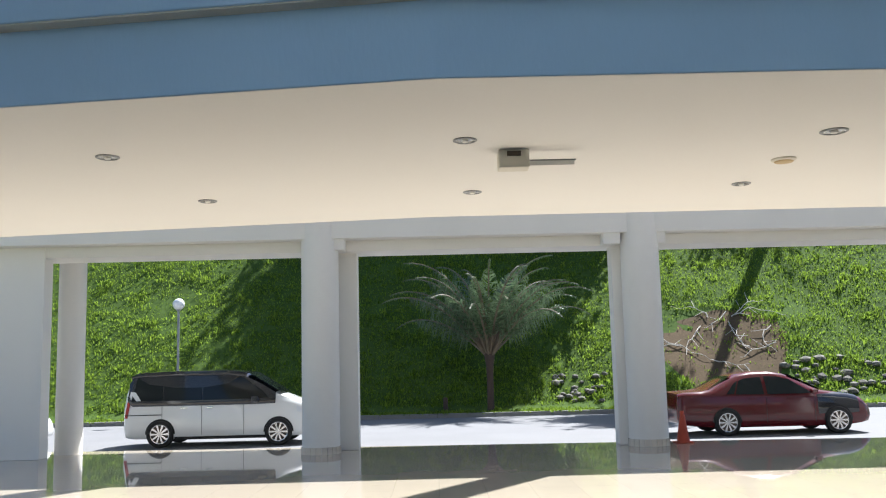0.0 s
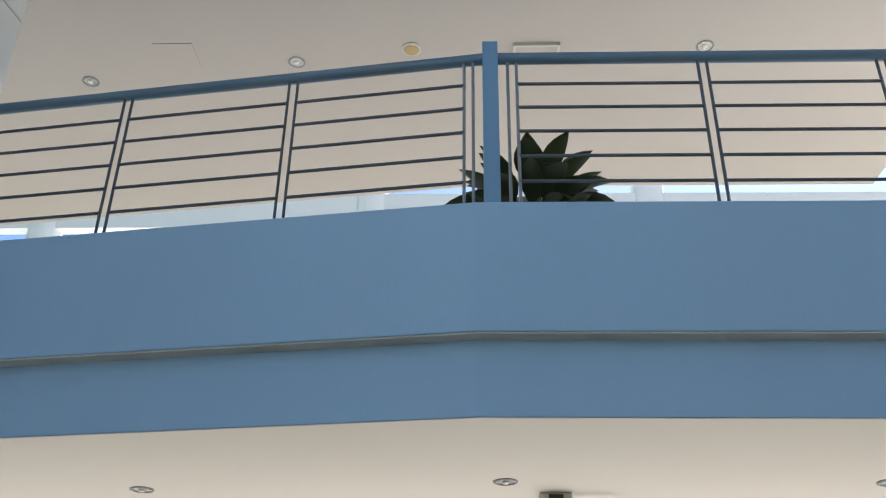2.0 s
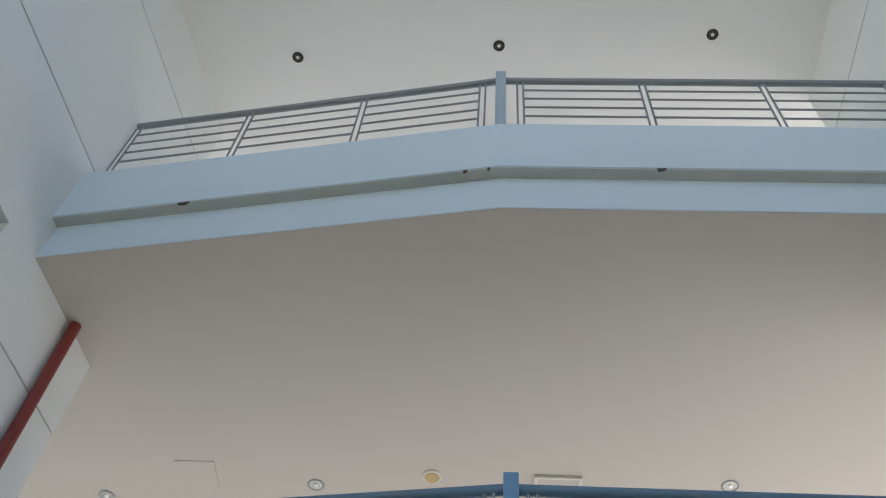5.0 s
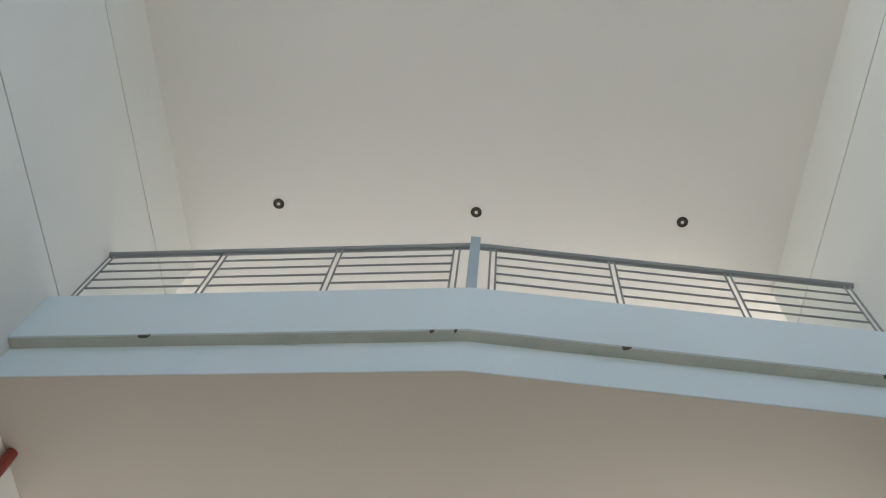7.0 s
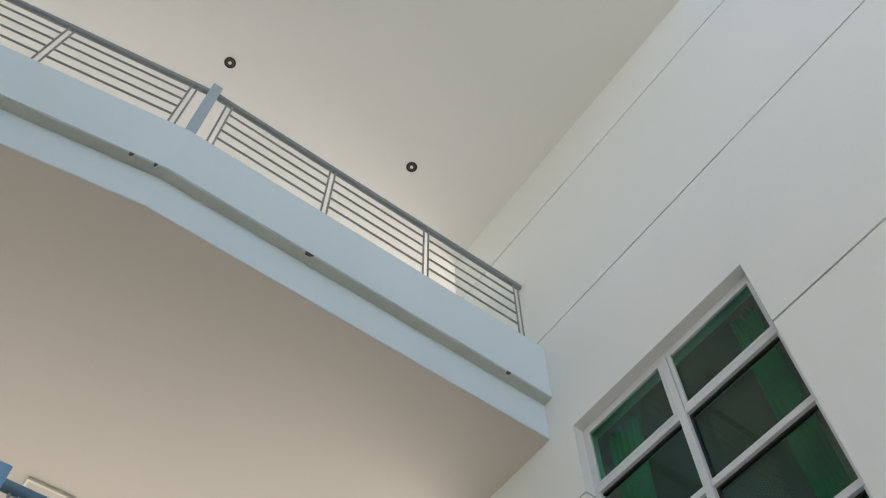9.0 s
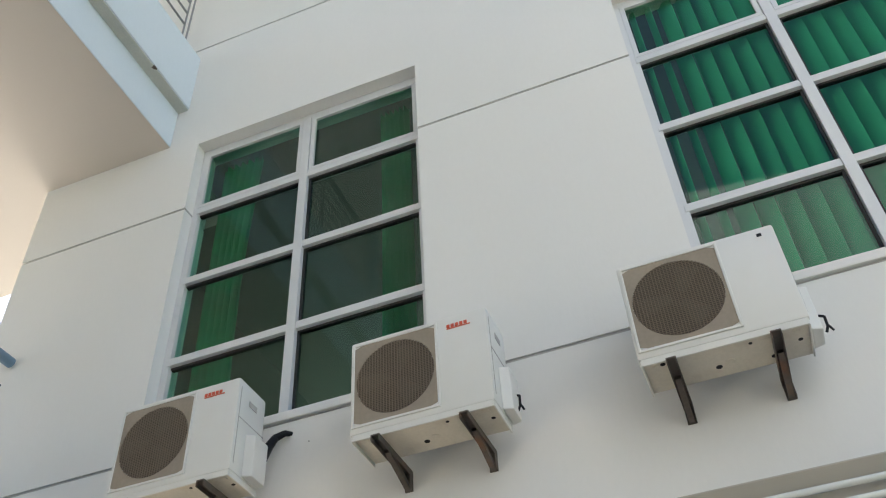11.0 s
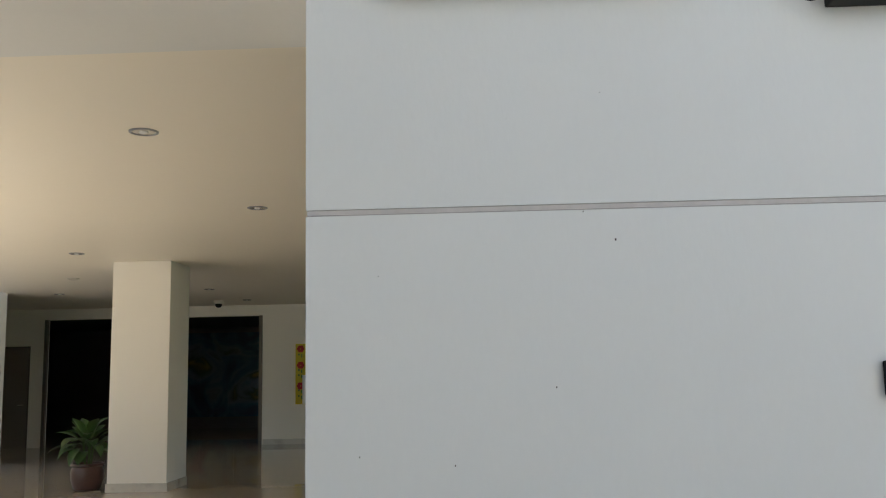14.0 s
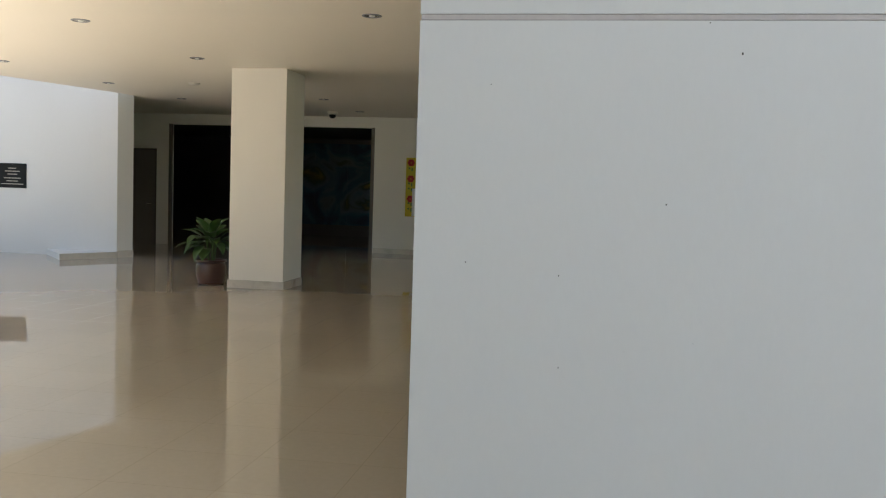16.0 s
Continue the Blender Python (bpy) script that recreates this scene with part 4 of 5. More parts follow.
detector(2.45, 6.14, 2.966, M["amber"], 0.085, "yellowed round ceiling detector")
detector(-0.50, 6.05, 6.881, M["amber"], 0.085, "yellowed round ceiling detector")
downlight(2.47, 5.38, 2.966, 0.085)
em = thing("emergency_light", pose(0.53, 5.72, 2.966), "boxy offwhite emergency light with a thin side plate", "emergency light")
bm = bmesh.new()
box(bm, -0.10, 0.10, -0.05, 0.09, -0.12, 0.0)
part("case", bm, M["offwhite"], em, bevel=0.012)
bm = bmesh.new()
box(bm, -0.045, 0.045, -0.054, -0.048, -0.045, -0.012)
part("lens_recess", bm, M["acdark"], em)
bm = bmesh.new()
box(bm, 0.10, 0.40, 0.03, 0.036, -0.092, -0.062)
part("side_plate", bm, M["paper"], em, "thin white side plate")
bm = bmesh.new()
box(bm, 0.10, 0.41, 0.026, 0.042, -0.062, -0.054)
part("plate_rail", bm, M["grey_rail"], em)
vt = thing("ceiling_panel_light", pose(0.58, 6.08, 6.881), "recessed rectangular ceiling fitting with cream frame", "ceiling light")
bm = bmesh.new()
for d in ((-0.20, 0.20, -0.09, -0.07), (-0.20, 0.20, 0.07, 0.09), (-0.20, -0.18, -0.07, 0.07), (0.18, 0.20, -0.07, 0.07)):
    box(bm, *d, -0.03, 0.0)
part("frame", bm, M["offwhite"], vt)
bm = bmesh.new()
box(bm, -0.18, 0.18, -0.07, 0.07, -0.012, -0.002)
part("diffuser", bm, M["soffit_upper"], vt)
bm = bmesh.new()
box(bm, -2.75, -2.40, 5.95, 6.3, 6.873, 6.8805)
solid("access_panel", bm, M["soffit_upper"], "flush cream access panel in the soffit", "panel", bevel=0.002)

# ---- portico along the road ----


def round_column(x, y, r, top, mat, base=True):
    c = thing("column", pose(x, y, 0), "tall white round portico column", "column", "portico columns")
    bm = bmesh.new()
    rod(bm, (0, 0, 0), (0, 0, top), r, n=40)
    part("shaft", bm, mat, c, smooth=True)
    if base:
        bm = bmesh.new()
        n = 22
        for i in range(n):
            a0, a1 = 2 * math.pi * (i + 0.04) / n, 2 * math.pi * (i + 0.96) / n
            poly = [(q * math.cos(a), q * math.sin(a)) for q, a in ((r - 0.02, a0), (r + 0.02, a0), (r + 0.02, a1), (r - 0.02, a1))]
            prism(bm, poly, 0.0, 0.13)
        part("tile_skirting", bm, M["marble"], c, "pale tile skirting")
    return c


round_column(-2.22, 17.5, 0.36, 16, M["porch"])
round_column(4.02, 17.5, 0.37, 16, M["porch"])
round_column(-7.50, 18.75, 0.27, 4.2, M["porch"], False)
round_column(-9.6, 17.5, 0.36, 16, M["porch"])
round_column(10.3, 17.5, 0.37, 16, M["porch"])
for x0, x1, y in ((-2.16, -1.54, 17.95), (3.49, 4.03, 17.65), (-9.7, -7.60, 17.60)):
    bm = bmesh.new()
    box(bm, x0, x1, y, y + 0.4, 0, 4.1)
    solid("pillar", bm, M["porch"], "white rectangular portico pillar beside a round column", "pillar", group="portico pillars", bevel=0.012)
pb = thing("portico_beams", pose(0, 0, 0), "white portico beams on the columns, with an unseen slab added for shade", "beam")
pb["kind"] = "structure"
for d in ((-16, 16, 17.25, 17.6, 4.07, 6.2), (-16, 16, 17.62, 18.5, 3.86, 6.19), (-16, 16, 17.3, 17.6, 11.6, 12.45)):
    bm = bmesh.new()
    box(bm, *d)
    part("beam", bm, M["porch"], pb, bevel=0.012)
# unseen slab, added and sized to shade the floor up to its edge
bm = bmesh.new()
box(bm, -16, 12.0, 17.2, 22.4, 6.2, 6.5)
part("canopy", bm, M["porch"], pb)
for x0, x1 in ((3.28, 3.62), (4.30, 4.50), (-1.95, -1.72)):
    bm = bmesh.new()
    box(bm, x0, x1, 17.3, 17.63, 3.85, 4.075)
    part("corbel", bm, M["porch"], pb, bevel=0.02)

# ---- lobby in the right wing ----
# the corners from (13.7, 11.4) to (6.5, 6.0) are unseen, added against sun patches
bm = bmesh.new()
prism(bm, [(XR + 0.853, -14), (31, -14), (31, 15.2), (17.3, 15.2), (17.3, 9.6), (17.0, 9.1), (16.47, 9.19), (13.98, 9.93), (13.7, 11.4), (12.6, 10.7), (11.3, 9.5), (8.0, 7.05), (6.5, 6.0), (6.01, 5.7), (6.01, 4.42), (XR + 0.853, 4.42)], 3.25, 3.6)
solid("ceiling_lobby", bm, M["lobby_soffit"], "cream lobby ceiling", "ceiling", "structure")
lc = thing("lobby_column", pose(12.75, 4.46, 0), "cream square lobby column with tile skirting", "column")
bm = bmesh.new()
box(bm, 0, 0.84, 0, 0.85, 0, 3.25)
part("shaft", bm, M["lobby"], lc, bevel=0.01)
for d in ((-0.015, 0.0, -0.015, 0.424), (-0.015, 0.0, 0.428, 0.865), (0.0, 0.42, -0.015, 0.0), (0.424, 0.84, -0.015, 0.0)):
    bm = bmesh.new()
    box(bm, *d, 0, 0.12)
    part("skirting_tile", bm, M["marble"], lc, bevel=0.002)
# unseen upper part raised to 13 m to keep sun off the lobby floor
bm = bmesh.new()
prism(bm, [(16.78, 9.36), (17.08, 9.18), (17.28, 9.5), (17.2, 17.0), (16.93, 17.0)], -0.5, 13.0)
solid("wall_lobby_side", bm, M["plaster"], "bright white wall outside the lobby ceiling", "wall", "structure")
bm = bmesh.new()
prism(bm, [(16.79, 9.345), (17.085, 9.165), (17.09, 9.18), (16.79, 9.36)], 0, 0.14)
solid("baseboard", bm, M["marble"], "pale tile skirting along the lobby wall", "baseboard", "structure")
pn = thing("plinth", pose(0, 0, 0), "low white plinth with a pale tile face at the wall's foot", "plinth")
bm = bmesh.new()
prism(bm, [(15.73, 9.945), (16.76, 9.36), (16.778, 9.37), (16.80, 10.9)], 0, 0.115)
part("block", bm, M["plaster"], pn)
for k in range(2):
    bm = bmesh.new()
    a, b = Vector((15.715, 9.935)).lerp(Vector((16.765, 9.335)), k * 0.5 + 0.004), Vector((15.715, 9.935)).lerp(Vector((16.765, 9.335)), k * 0.5 + 0.496)
    prism(bm, [(a.x, a.y), (b.x, b.y), (b.x + 0.006, b.y + 0.011), (a.x + 0.006, a.y + 0.011)], 0, 0.12)
    part("skirting_tile", bm, M["marble"], pn)
# hidden behind the side wall, added to block light from beyond
slab("wall_lobby_corridor", M["lobby"], 17.3, 21.2, 11.6, 11.8, 0, 3.25, label="unseen cream wall added to keep outside light off the lobby's back", category="wall")
bw = thing("wall_lobby_back", pose(21.2, 0, 0), "cream lobby back wall with a wide dark opening", "wall")
bw["kind"] = "structure"
for d in ((0, 0.25, -14, 5.19, 0, 3.25), (0, 0.25, 5.19, 10.44, 3.0, 3.25), (0, 0.25, 10.44, 10.77, 0, 3.25), (0, 0.25, 10.77, 11.47, 2.38, 3.25),
          (0, 0.25, 11.47, 15, 0, 3.25)):
    bm = bmesh.new()
    box(bm, *d)
    part("wall_panel", bm, M["lobby"], bw)
bm = bmesh.new()
for i in range(4):
    box(bm, -0.016, 0, 5.17 - 0.9 * i - 0.89, 5.17 - 0.9 * i, 0, 0.12)
part("skirting", bm, M["marble"], bw, "veined pale marble skirting")
for d in ((10.36, 10.44), (5.19, 5.27)):
    bm = bmesh.new()
    box(bm, -0.02, 0.05, *d, 0, 3.0)
    part("opening_trim", bm, M["door"], bw)
d = thing("door_1", pose(21.22, 10.77, 0), "closed grey-brown lobby door", "door")
d["kind"] = "structure"
bm = bmesh.new()
box(bm, 0, 0.05, 0.04, 0.66, 0, 2.34)
part("leaf", bm, M["door"], d, bevel=0.004)
bm = bmesh.new()
for q in ((0, 0.04, 0, 2.38), (0.66, 0.70, 0, 2.38), (0.04, 0.66, 2.34, 2.38)):
    box(bm, -0.01, 0.06, *q)
part("door_frame", bm, M["darkroom"], d)
bm = bmesh.new()
rod(bm, (-0.05, 0.12, 1.0), (-0.05, 0.24, 1.0), 0.01)
rod(bm, (0, 0.12, 1.0), (-0.05, 0.12, 1.0), 0.01)
part("door_handle", bm, M["chrome"], d)
# hall behind the opening, its gloom put into the dark wall colour
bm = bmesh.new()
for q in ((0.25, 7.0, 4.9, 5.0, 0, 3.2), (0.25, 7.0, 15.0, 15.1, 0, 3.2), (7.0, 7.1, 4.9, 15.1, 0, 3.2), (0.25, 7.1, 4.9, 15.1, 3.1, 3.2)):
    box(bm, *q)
o = solid("wall_hall", bm, M["darkroom"], "hall walls coloured dark to stand for the unlit hall", "wall", "structure")
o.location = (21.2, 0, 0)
mural_mat = bpy.data.materials.new("dimmed_mural_paint")
mural_mat.use_nodes = True
nt, n = mural_mat.node_tree, mural_mat.node_tree.nodes
co, nz, rp = n.new("ShaderNodeTexCoord"), n.new("ShaderNodeTexNoise"), n.new("ShaderNodeValToRGB")
nz.inputs["Scale"].default_value, nz.inputs["Detail"].default_value, nz.inputs["Distortion"].default_value = 0.9, 6, 1.2
nt.links.new(co.outputs["Object"], nz.inputs["Vector"])
nt.links.new(nz.outputs["Fac"], rp.inputs[0])
# mural colours scaled down, so the hall's shade is in the paint
el = rp.color_ramp.elements
el[0].position, el[0].color = 0.3, (0.01, 0.02, 0.04, 1)
el[1].position, el[1].color = 0.75, (0.16, 0.14, 0.02, 1)
for pos, colr in ((0.42, (0.008, 0.03, 0.07, 1)), (0.5, (0.015, 0.08, 0.12, 1)), (0.58, (0.08, 0.12, 0.15, 1)), (0.66, (0.02, 0.05, 0.03, 1))):
    e = el.new(pos)
    e.color = colr
nt.links.new(rp.outputs[0], n["Principled BSDF"].inputs["Base Color"])
mu = thing("mural", pose(28.15, 5.6, 0.35), "blue and yellow painted mural, colours dimmed for the dark hall", "mural")
for i in range(4):
    bm = bmesh.new()
    box(bm, 0, 0.045, 1.08 * i, 1.08 * i + 1.075, 0, 2.6)
    part("panel", bm, mural_mat, mu)
# notices, camera, lights, plaque
ps = thing("poster", pose(21.18, 4.15, 0.91), "tall yellow poster with red flowers", "poster")
bm = bmesh.new()
box(bm, 0, 0.012, 0, 0.25, 0, 1.40)
part("sheet", bm, M["yellow"], ps)
for z in (0.42, 0.90, 1.28):
    bm = bmesh.new()
    for k in range(6):
        a = 2 * math.pi * k / 6
        rod(bm, (-0.004, 0.13 + 0.05 * math.cos(a), z + 0.05 * math.sin(a)), (0.0, 0.13 + 0.05 * math.cos(a), z + 0.05 * math.sin(a)), 0.04, n=10)
    part("flower", bm, M["poster_red"], ps)
bm = bmesh.new()
for z in (0.12, 0.25, 0.6, 0.72, 1.08):
    box(bm, -0.004, 0, 0.09, 0.12, z, z + 0.08)
    box(bm, -0.004, 0, 0.15, 0.19, z + 0.05, z + 0.09)
part("leaves", bm, M["poster_green"], ps)
bm = bmesh.new()
box(bm, 21.08, 21.17, 3.98, 4.22, 0.92, 1.58)
solid("notice_box", bm, M["paper"], "white box on the lobby wall beside the poster", "box", bevel=0.01)
cc = thing("dome_camera", pose(19.8, 5.84, 3.25), "small white and black dome camera on the ceiling", "camera")
bm = bmesh.new()
lathe(bm, [(0.11, 0), (0.11, -0.05), (0.09, -0.07)], 20)
part("base", bm, M["offwhite"], cc, smooth=True)
bm = bmesh.new()
lathe(bm, [(0.08, -0.068), (0.075, -0.11), (0.04, -0.15)], 20)
part("dome", bm, M["black"], cc, smooth=True)
for x, y in ((5.94, 2.29), (8.85, 2.23), (11.80, 5.42), (14.84, 8.46), (17.40, 8.31), (17.10, 5.23), (19.70, 5.18), (9.10, 5.52), (5.95, 5.2), (12.23, 8.67)):
    downlight(x, y, 3.25, 0.10)
detector(14.76, 6.82, 3.25, M["offwhite"], 0.10, "pale round ceiling detector")
q0, q1 = Vector((16.78, 9.36, 0)), Vector((16.93, 17.0, 0))
along = (q1 - q0).normalized()
outward = Vector((-along.y, along.x, 0))
mp = Matrix.Identity(4)
mp.col[0][:3], mp.col[1][:3], mp.col[2][:3] = along, outward, (0, 0, 1)
mp.translation = q0 + along * 2.01 + outward * 0.002 + Vector((0, 0, 1.58))
pl = thing("plaque", mp, "black wall plaque with pale lettering lines", "plaque")
bm = bmesh.new()
box(bm, 0, 0.66, 0.0, 0.02, -0.25, 0.25)
part("board", bm, M["black"], pl, bevel=0.004)
bm = bmesh.new()
for z, a, b in ((0.15, 0.22, 0.40), (0.09, 0.14, 0.48), (0.03, 0.2, 0.42), (-0.05, 0.12, 0.5), (-0.11, 0.18, 0.44), (-0.17, 0.06, 0.56)):
    box(bm, a, b, 0.02, 0.023, z - 0.008, z + 0.008)
part("lettering", bm, M["galv"], pl)


# ---- potted plants ----
def leaf_mesh(bm, base, yaw, lift, length, width, droop, rng):
    """One broad pointed leaf on a stalk, folded along its rib and bending over."""
    u = Vector((math.cos(yaw), math.sin(yaw), 0))
    w = Vector((-math.sin(yaw), math.cos(yaw), 0))
    pts, p, el = [], Vector(base), lift
    n = 9
    for i in range(n + 1):
        pts.append((p.copy(), el))
        p = p + (u * math.cos(el) + Vector((0, 0, math.sin(el)))) * (length / n)
        el -= droop / n
    shape = (0.03, 0.03, 0.05, 0.55, 0.9, 1.0, 0.92, 0.7, 0.38, 0.0)
    rows = []
    for (q, e), s in zip(pts, shape):
        up = Vector((-u.x * math.sin(e), -u.y * math.sin(e), math.cos(e)))
        h = width * 0.5 * s
        rows.append((bm.verts.new(q + w * h + up * h * 0.35), bm.verts.new(q), bm.verts.new(q - w * h + up * h * 0.35)))
    for a, b in zip(rows, rows[1:]):
        bm.faces.new((a[0], a[1], b[1], b[0]))
        bm.faces.new((a[1], a[2], b[2], b[1]))


def potted_plant(x, y, z, scale, leaves, mat, seed, label, wide=1.0, tall=0.32, long=1.0, spread=0.06, rise=0.25):
    t = thing("potted_plant", pose(x, y, z) @ Matrix.Scale(scale, 4), label, "plant")
    rng = random.Random(seed)
    bm = bmesh.new()
    lathe(bm, [(0.14, 0.0), (0.20, 0.02), (0.24, 0.16), (0.245, 0.30), (0.22, 0.36), (0.25, 0.38), (0.25, 0.41), (0.22, 0.41), (0.20, 0.37)], 28)
    part("pot", bm, M["terracotta"], t, smooth=True)
    for i in range(7):
        a = i * 1.3
        bm = bmesh.new()
        rod(bm, (0.04 * math.cos(a), 0.04 * math.sin(a), 0.36), (1.5 * spread * math.cos(a), 1.5 * spread * math.sin(a), 0.43 + tall), 0.014, 0.010)
        part("stem", bm, mat, t)
    for i in range(leaves):
        bm = bmesh.new()
        f = i / leaves
        a = i * 2.4 + rng.uniform(-0.3, 0.3)
        base = (spread * math.cos(a), spread * math.sin(a), 0.45 + tall * (0.35 + 0.65 * f))
        leaf_mesh(bm, base, a, rise + 1.1 * f + rng.uniform(-0.3, 0.3), rng.uniform(0.42, 0.62) * (1 - 0.2 * f) * long, rng.uniform(0.14, 0.21) * wide * long,
                  rng.uniform(1.1, 2.2) * (1.15 - 0.6 * f), rng)
        part("leaf", bm, mat, t, smooth=True)
    return t


potted_plant(0.42, 5.15, 3.305, 1.0, 120, M["leaf"], 3, "leafy dark green plant in a pot behind the balcony railing", 0.9, 1.0, 1.05, 0.15, 0.1)
potted_plant(13.05, 5.72, 0.0, 0.93, 34, M["leaf2"], 8, "green leafy plant in a brown pot beside the lobby column")


# ---- vehicles ----
def loft_body(bm, stations, half):
    """Closed body from cross-sections along the length: (x, sill, belt, roof, width factor, roof width factor)."""
    rings = []
    for x, sill, belt, roof, wf, rf in stations:
        w, r = half * wf, half * rf
        mid = sill + (belt - sill) * 0.45
        side = [(w * 0.93, sill), (w, sill + 0.08), (w * 1.0, mid), (w * 0.985, belt - 0.06), (w * 0.955, belt),
                (r + (w * 0.955 - r) * 0.45, belt + (roof - belt) * 0.5), (r, belt + (roof - belt) * 0.88), (r * 0.86, roof - 0.012), (r * 0.45, roof + 0.004), (0, roof + 0.008)]
        ring = [bm.verts.new((x, -y, z)) for y, z in side] + [bm.verts.new((x, y, z)) for y, z in side[-2::-1]]
        rings.append(ring)
    n = len(rings[0])
    for a, b in zip(rings, rings[1:]):
        for i in range(n - 1):
            bm.faces.new((a[i], b[i], b[i + 1], a[i + 1]))
        bm.faces.new((a[n - 1], b[n - 1], b[0], a[0]))
    bm.faces.new(rings[0][::-1])
    bm.faces.new(rings[-1])


def side_pane(bm, quad, y, thick=0.012):
    """A pane on one side: corners (x, z, inset)."""
    s = -1 if y < 0 else 1
    a = [bm.verts.new((x, s * (abs(y) - i), z)) for x, z, i in quad]
    b = [bm.verts.new((x, s * (abs(y) - i - thick), z)) for x, z, i in quad]
    n = len(quad)
    bm.faces.new(a)
    bm.faces.new(b[::-1])
    for i in range(n):
        bm.faces.new((a[i], b[i], b[(i + 1) % n], a[(i + 1) % n]))


def wheel(parent, x, y, r, w=0.2):
    s = -1 if y < 0 else 1
    k = bmesh.new()
    prof = [(r * 0.70, 0), (r * 0.93, 0.0), (r, -0.03), (r, -w + 0.03), (r * 0.93, -w), (r * 0.66, -w)]
    n = 32
    rings = [[k.verts.new((x + q * math.cos(2 * math.pi * i / n), y + s * d, r + q * math.sin(2 * math.pi * i / n))) for i in range(n)] for q, d in prof]
    for a, b in zip(rings, rings[1:] + rings[:1]):
        for i in range(n):
            k.faces.new((a[i], a[(i + 1) % n], b[(i + 1) % n], b[i]))
    t = part("wheel", k, M["tyre"], parent, "black tyre on an alloy rim", smooth=True)
    k = bmesh.new()
    for i in range(10):
        a = 2 * math.pi * i / 10
        u, v = Vector((math.cos(a), 0, math.sin(a))), Vector((-math.sin(a), 0, math.cos(a)))
        c = Vector((x, y, r))
        front = [c + u * q + v * h + Vector((0, s * -0.004, 0)) for q, h in ((0.03, -0.014), (r * 0.66, -0.026), (r * 0.66, 0.026), (0.03, 0.014))]
        back = [p + Vector((0, -s * 0.02, 0)) for p in front]
        fv, bv = [k.verts.new(p) for p in front], [k.verts.new(p) for p in back]
        k.faces.new(fv)
        for j in range(4):
            k.faces.new((fv[j], bv[j], bv[(j + 1) % 4], fv[(j + 1) % 4]))
    rod(k, (x, y - s * 0.04, r), (x, y - s * 0.005, r), 0.05, n=14)
    ring = [[k.verts.new((x + q * math.cos(2 * math.pi * i / n), y - s * d, r + q * math.sin(2 * math.pi * i / n))) for i in range(n)] for q, d in ((r * 0.71, 0.002), (r * 0.65, 0.006), (r * 0.65, 0.034))]
    for a, b in zip(ring, ring[1:]):
        for i in range(n):
            k.faces.new((a[i], a[(i + 1) % n], b[(i + 1) % n], b[i]))
    part("rim", k, M["rim"], t, "silver spoked rim", smooth=True)
    k = bmesh.new()
    rod(k, (x, y - s * 0.036, r), (x, y - s * 0.030, r), r * 0.69, n=24)
    part("brake_disc", k, M["acdark"], t)
    # dark arc over the flank stands for shade in the wheel gap
    k = bmesh.new()
    m = 20
    arc = [[k.verts.new((x + q * math.cos(math.pi * i / m), y - s * d, r + q * math.sin(math.pi * i / m))) for i in range(m + 1)] for q, d in ((r * 1.0, 0.030), (r * 1.09, 0.036), (r * 1.10, 0.06))]
    for a, b in zip(arc, arc[1:]):
        for i in range(m):
            k.faces.new((a[i], a[i + 1], b[i + 1], b[i]))
    part("wheel_arch", k, M["tyre"], parent, "dark arc for the shaded gap of the wheel arch")


ROAD_Z = -0.22
van = thing("van", pose(-6.72, 23.15, ROAD_Z), "white people carrier with black roof parked on the road", "van")
H2 = 0.86
bm = bmesh.new()
loft_body(bm, [(-0.90, 0.42, 1.00, 1.04, 0.90, 0.84), (-0.86, 0.26, 1.02, 1.30, 0.95, 0.84), (-0.78, 0.24, 1.03, 1.62, 0.98, 0.82), (-0.66, 0.22, 1.03, 1.78, 1.0, 0.82), (0.4, 0.20, 1.03, 1.80, 1.0, 0.83),
               (1.6, 0.20, 1.03, 1.80, 1.0, 0.83), (2.05, 0.20, 1.03, 1.74, 1.0, 0.82), (2.45, 0.20, 1.04, 1.52, 1.0, 0.82), (2.85, 0.20, 1.05, 1.24, 1.0, 0.84), (3.12, 0.22, 1.02, 1.12, 0.99, 0.86),
               (3.52, 0.24, 0.92, 1.02, 0.95, 0.80), (3.74, 0.28, 0.78, 0.88, 0.88, 0.75), (3.80, 0.34, 0.66, 0.70, 0.82, 0.7)], H2)
part("body", bm, M["carwhite"], van, "glossy white body", smooth=True)
bm = bmesh.new()
loft_body(bm, [(-0.80, 1.16, 1.17, 1.60, 0.985, 0.83), (-0.68, 1.05, 1.06, 1.785, 1.005, 0.828), (0.4, 1.045, 1.055, 1.806, 1.005, 0.836), (1.6, 1.045, 1.055, 1.806, 1.005, 0.836),
               (2.05, 1.05, 1.06, 1.745, 1.005, 0.828), (2.45, 1.05, 1.06, 1.525, 1.005, 0.828), (2.78, 1.06, 1.07, 1.29, 1.0, 0.84)], H2)
part("cabin", bm, M["carblack"], van, "black pillars round the windows", smooth=True)
bm = bmesh.new()
loft_body(bm, [(-0.76, 1.66, 1.70, 1.735, 0.80, 0.78), (-0.55, 1.70, 1.76, 1.815, 0.86, 0.82), (0.4, 1.70, 1.78, 1.835, 0.87, 0.83), (1.6, 1.70, 1.78, 1.835, 0.87, 0.83), (2.05, 1.66, 1.72, 1.775, 0.85, 0.80)], H2)
part("roof", bm, M["carblack"], van, "glossy black roof", smooth=True)
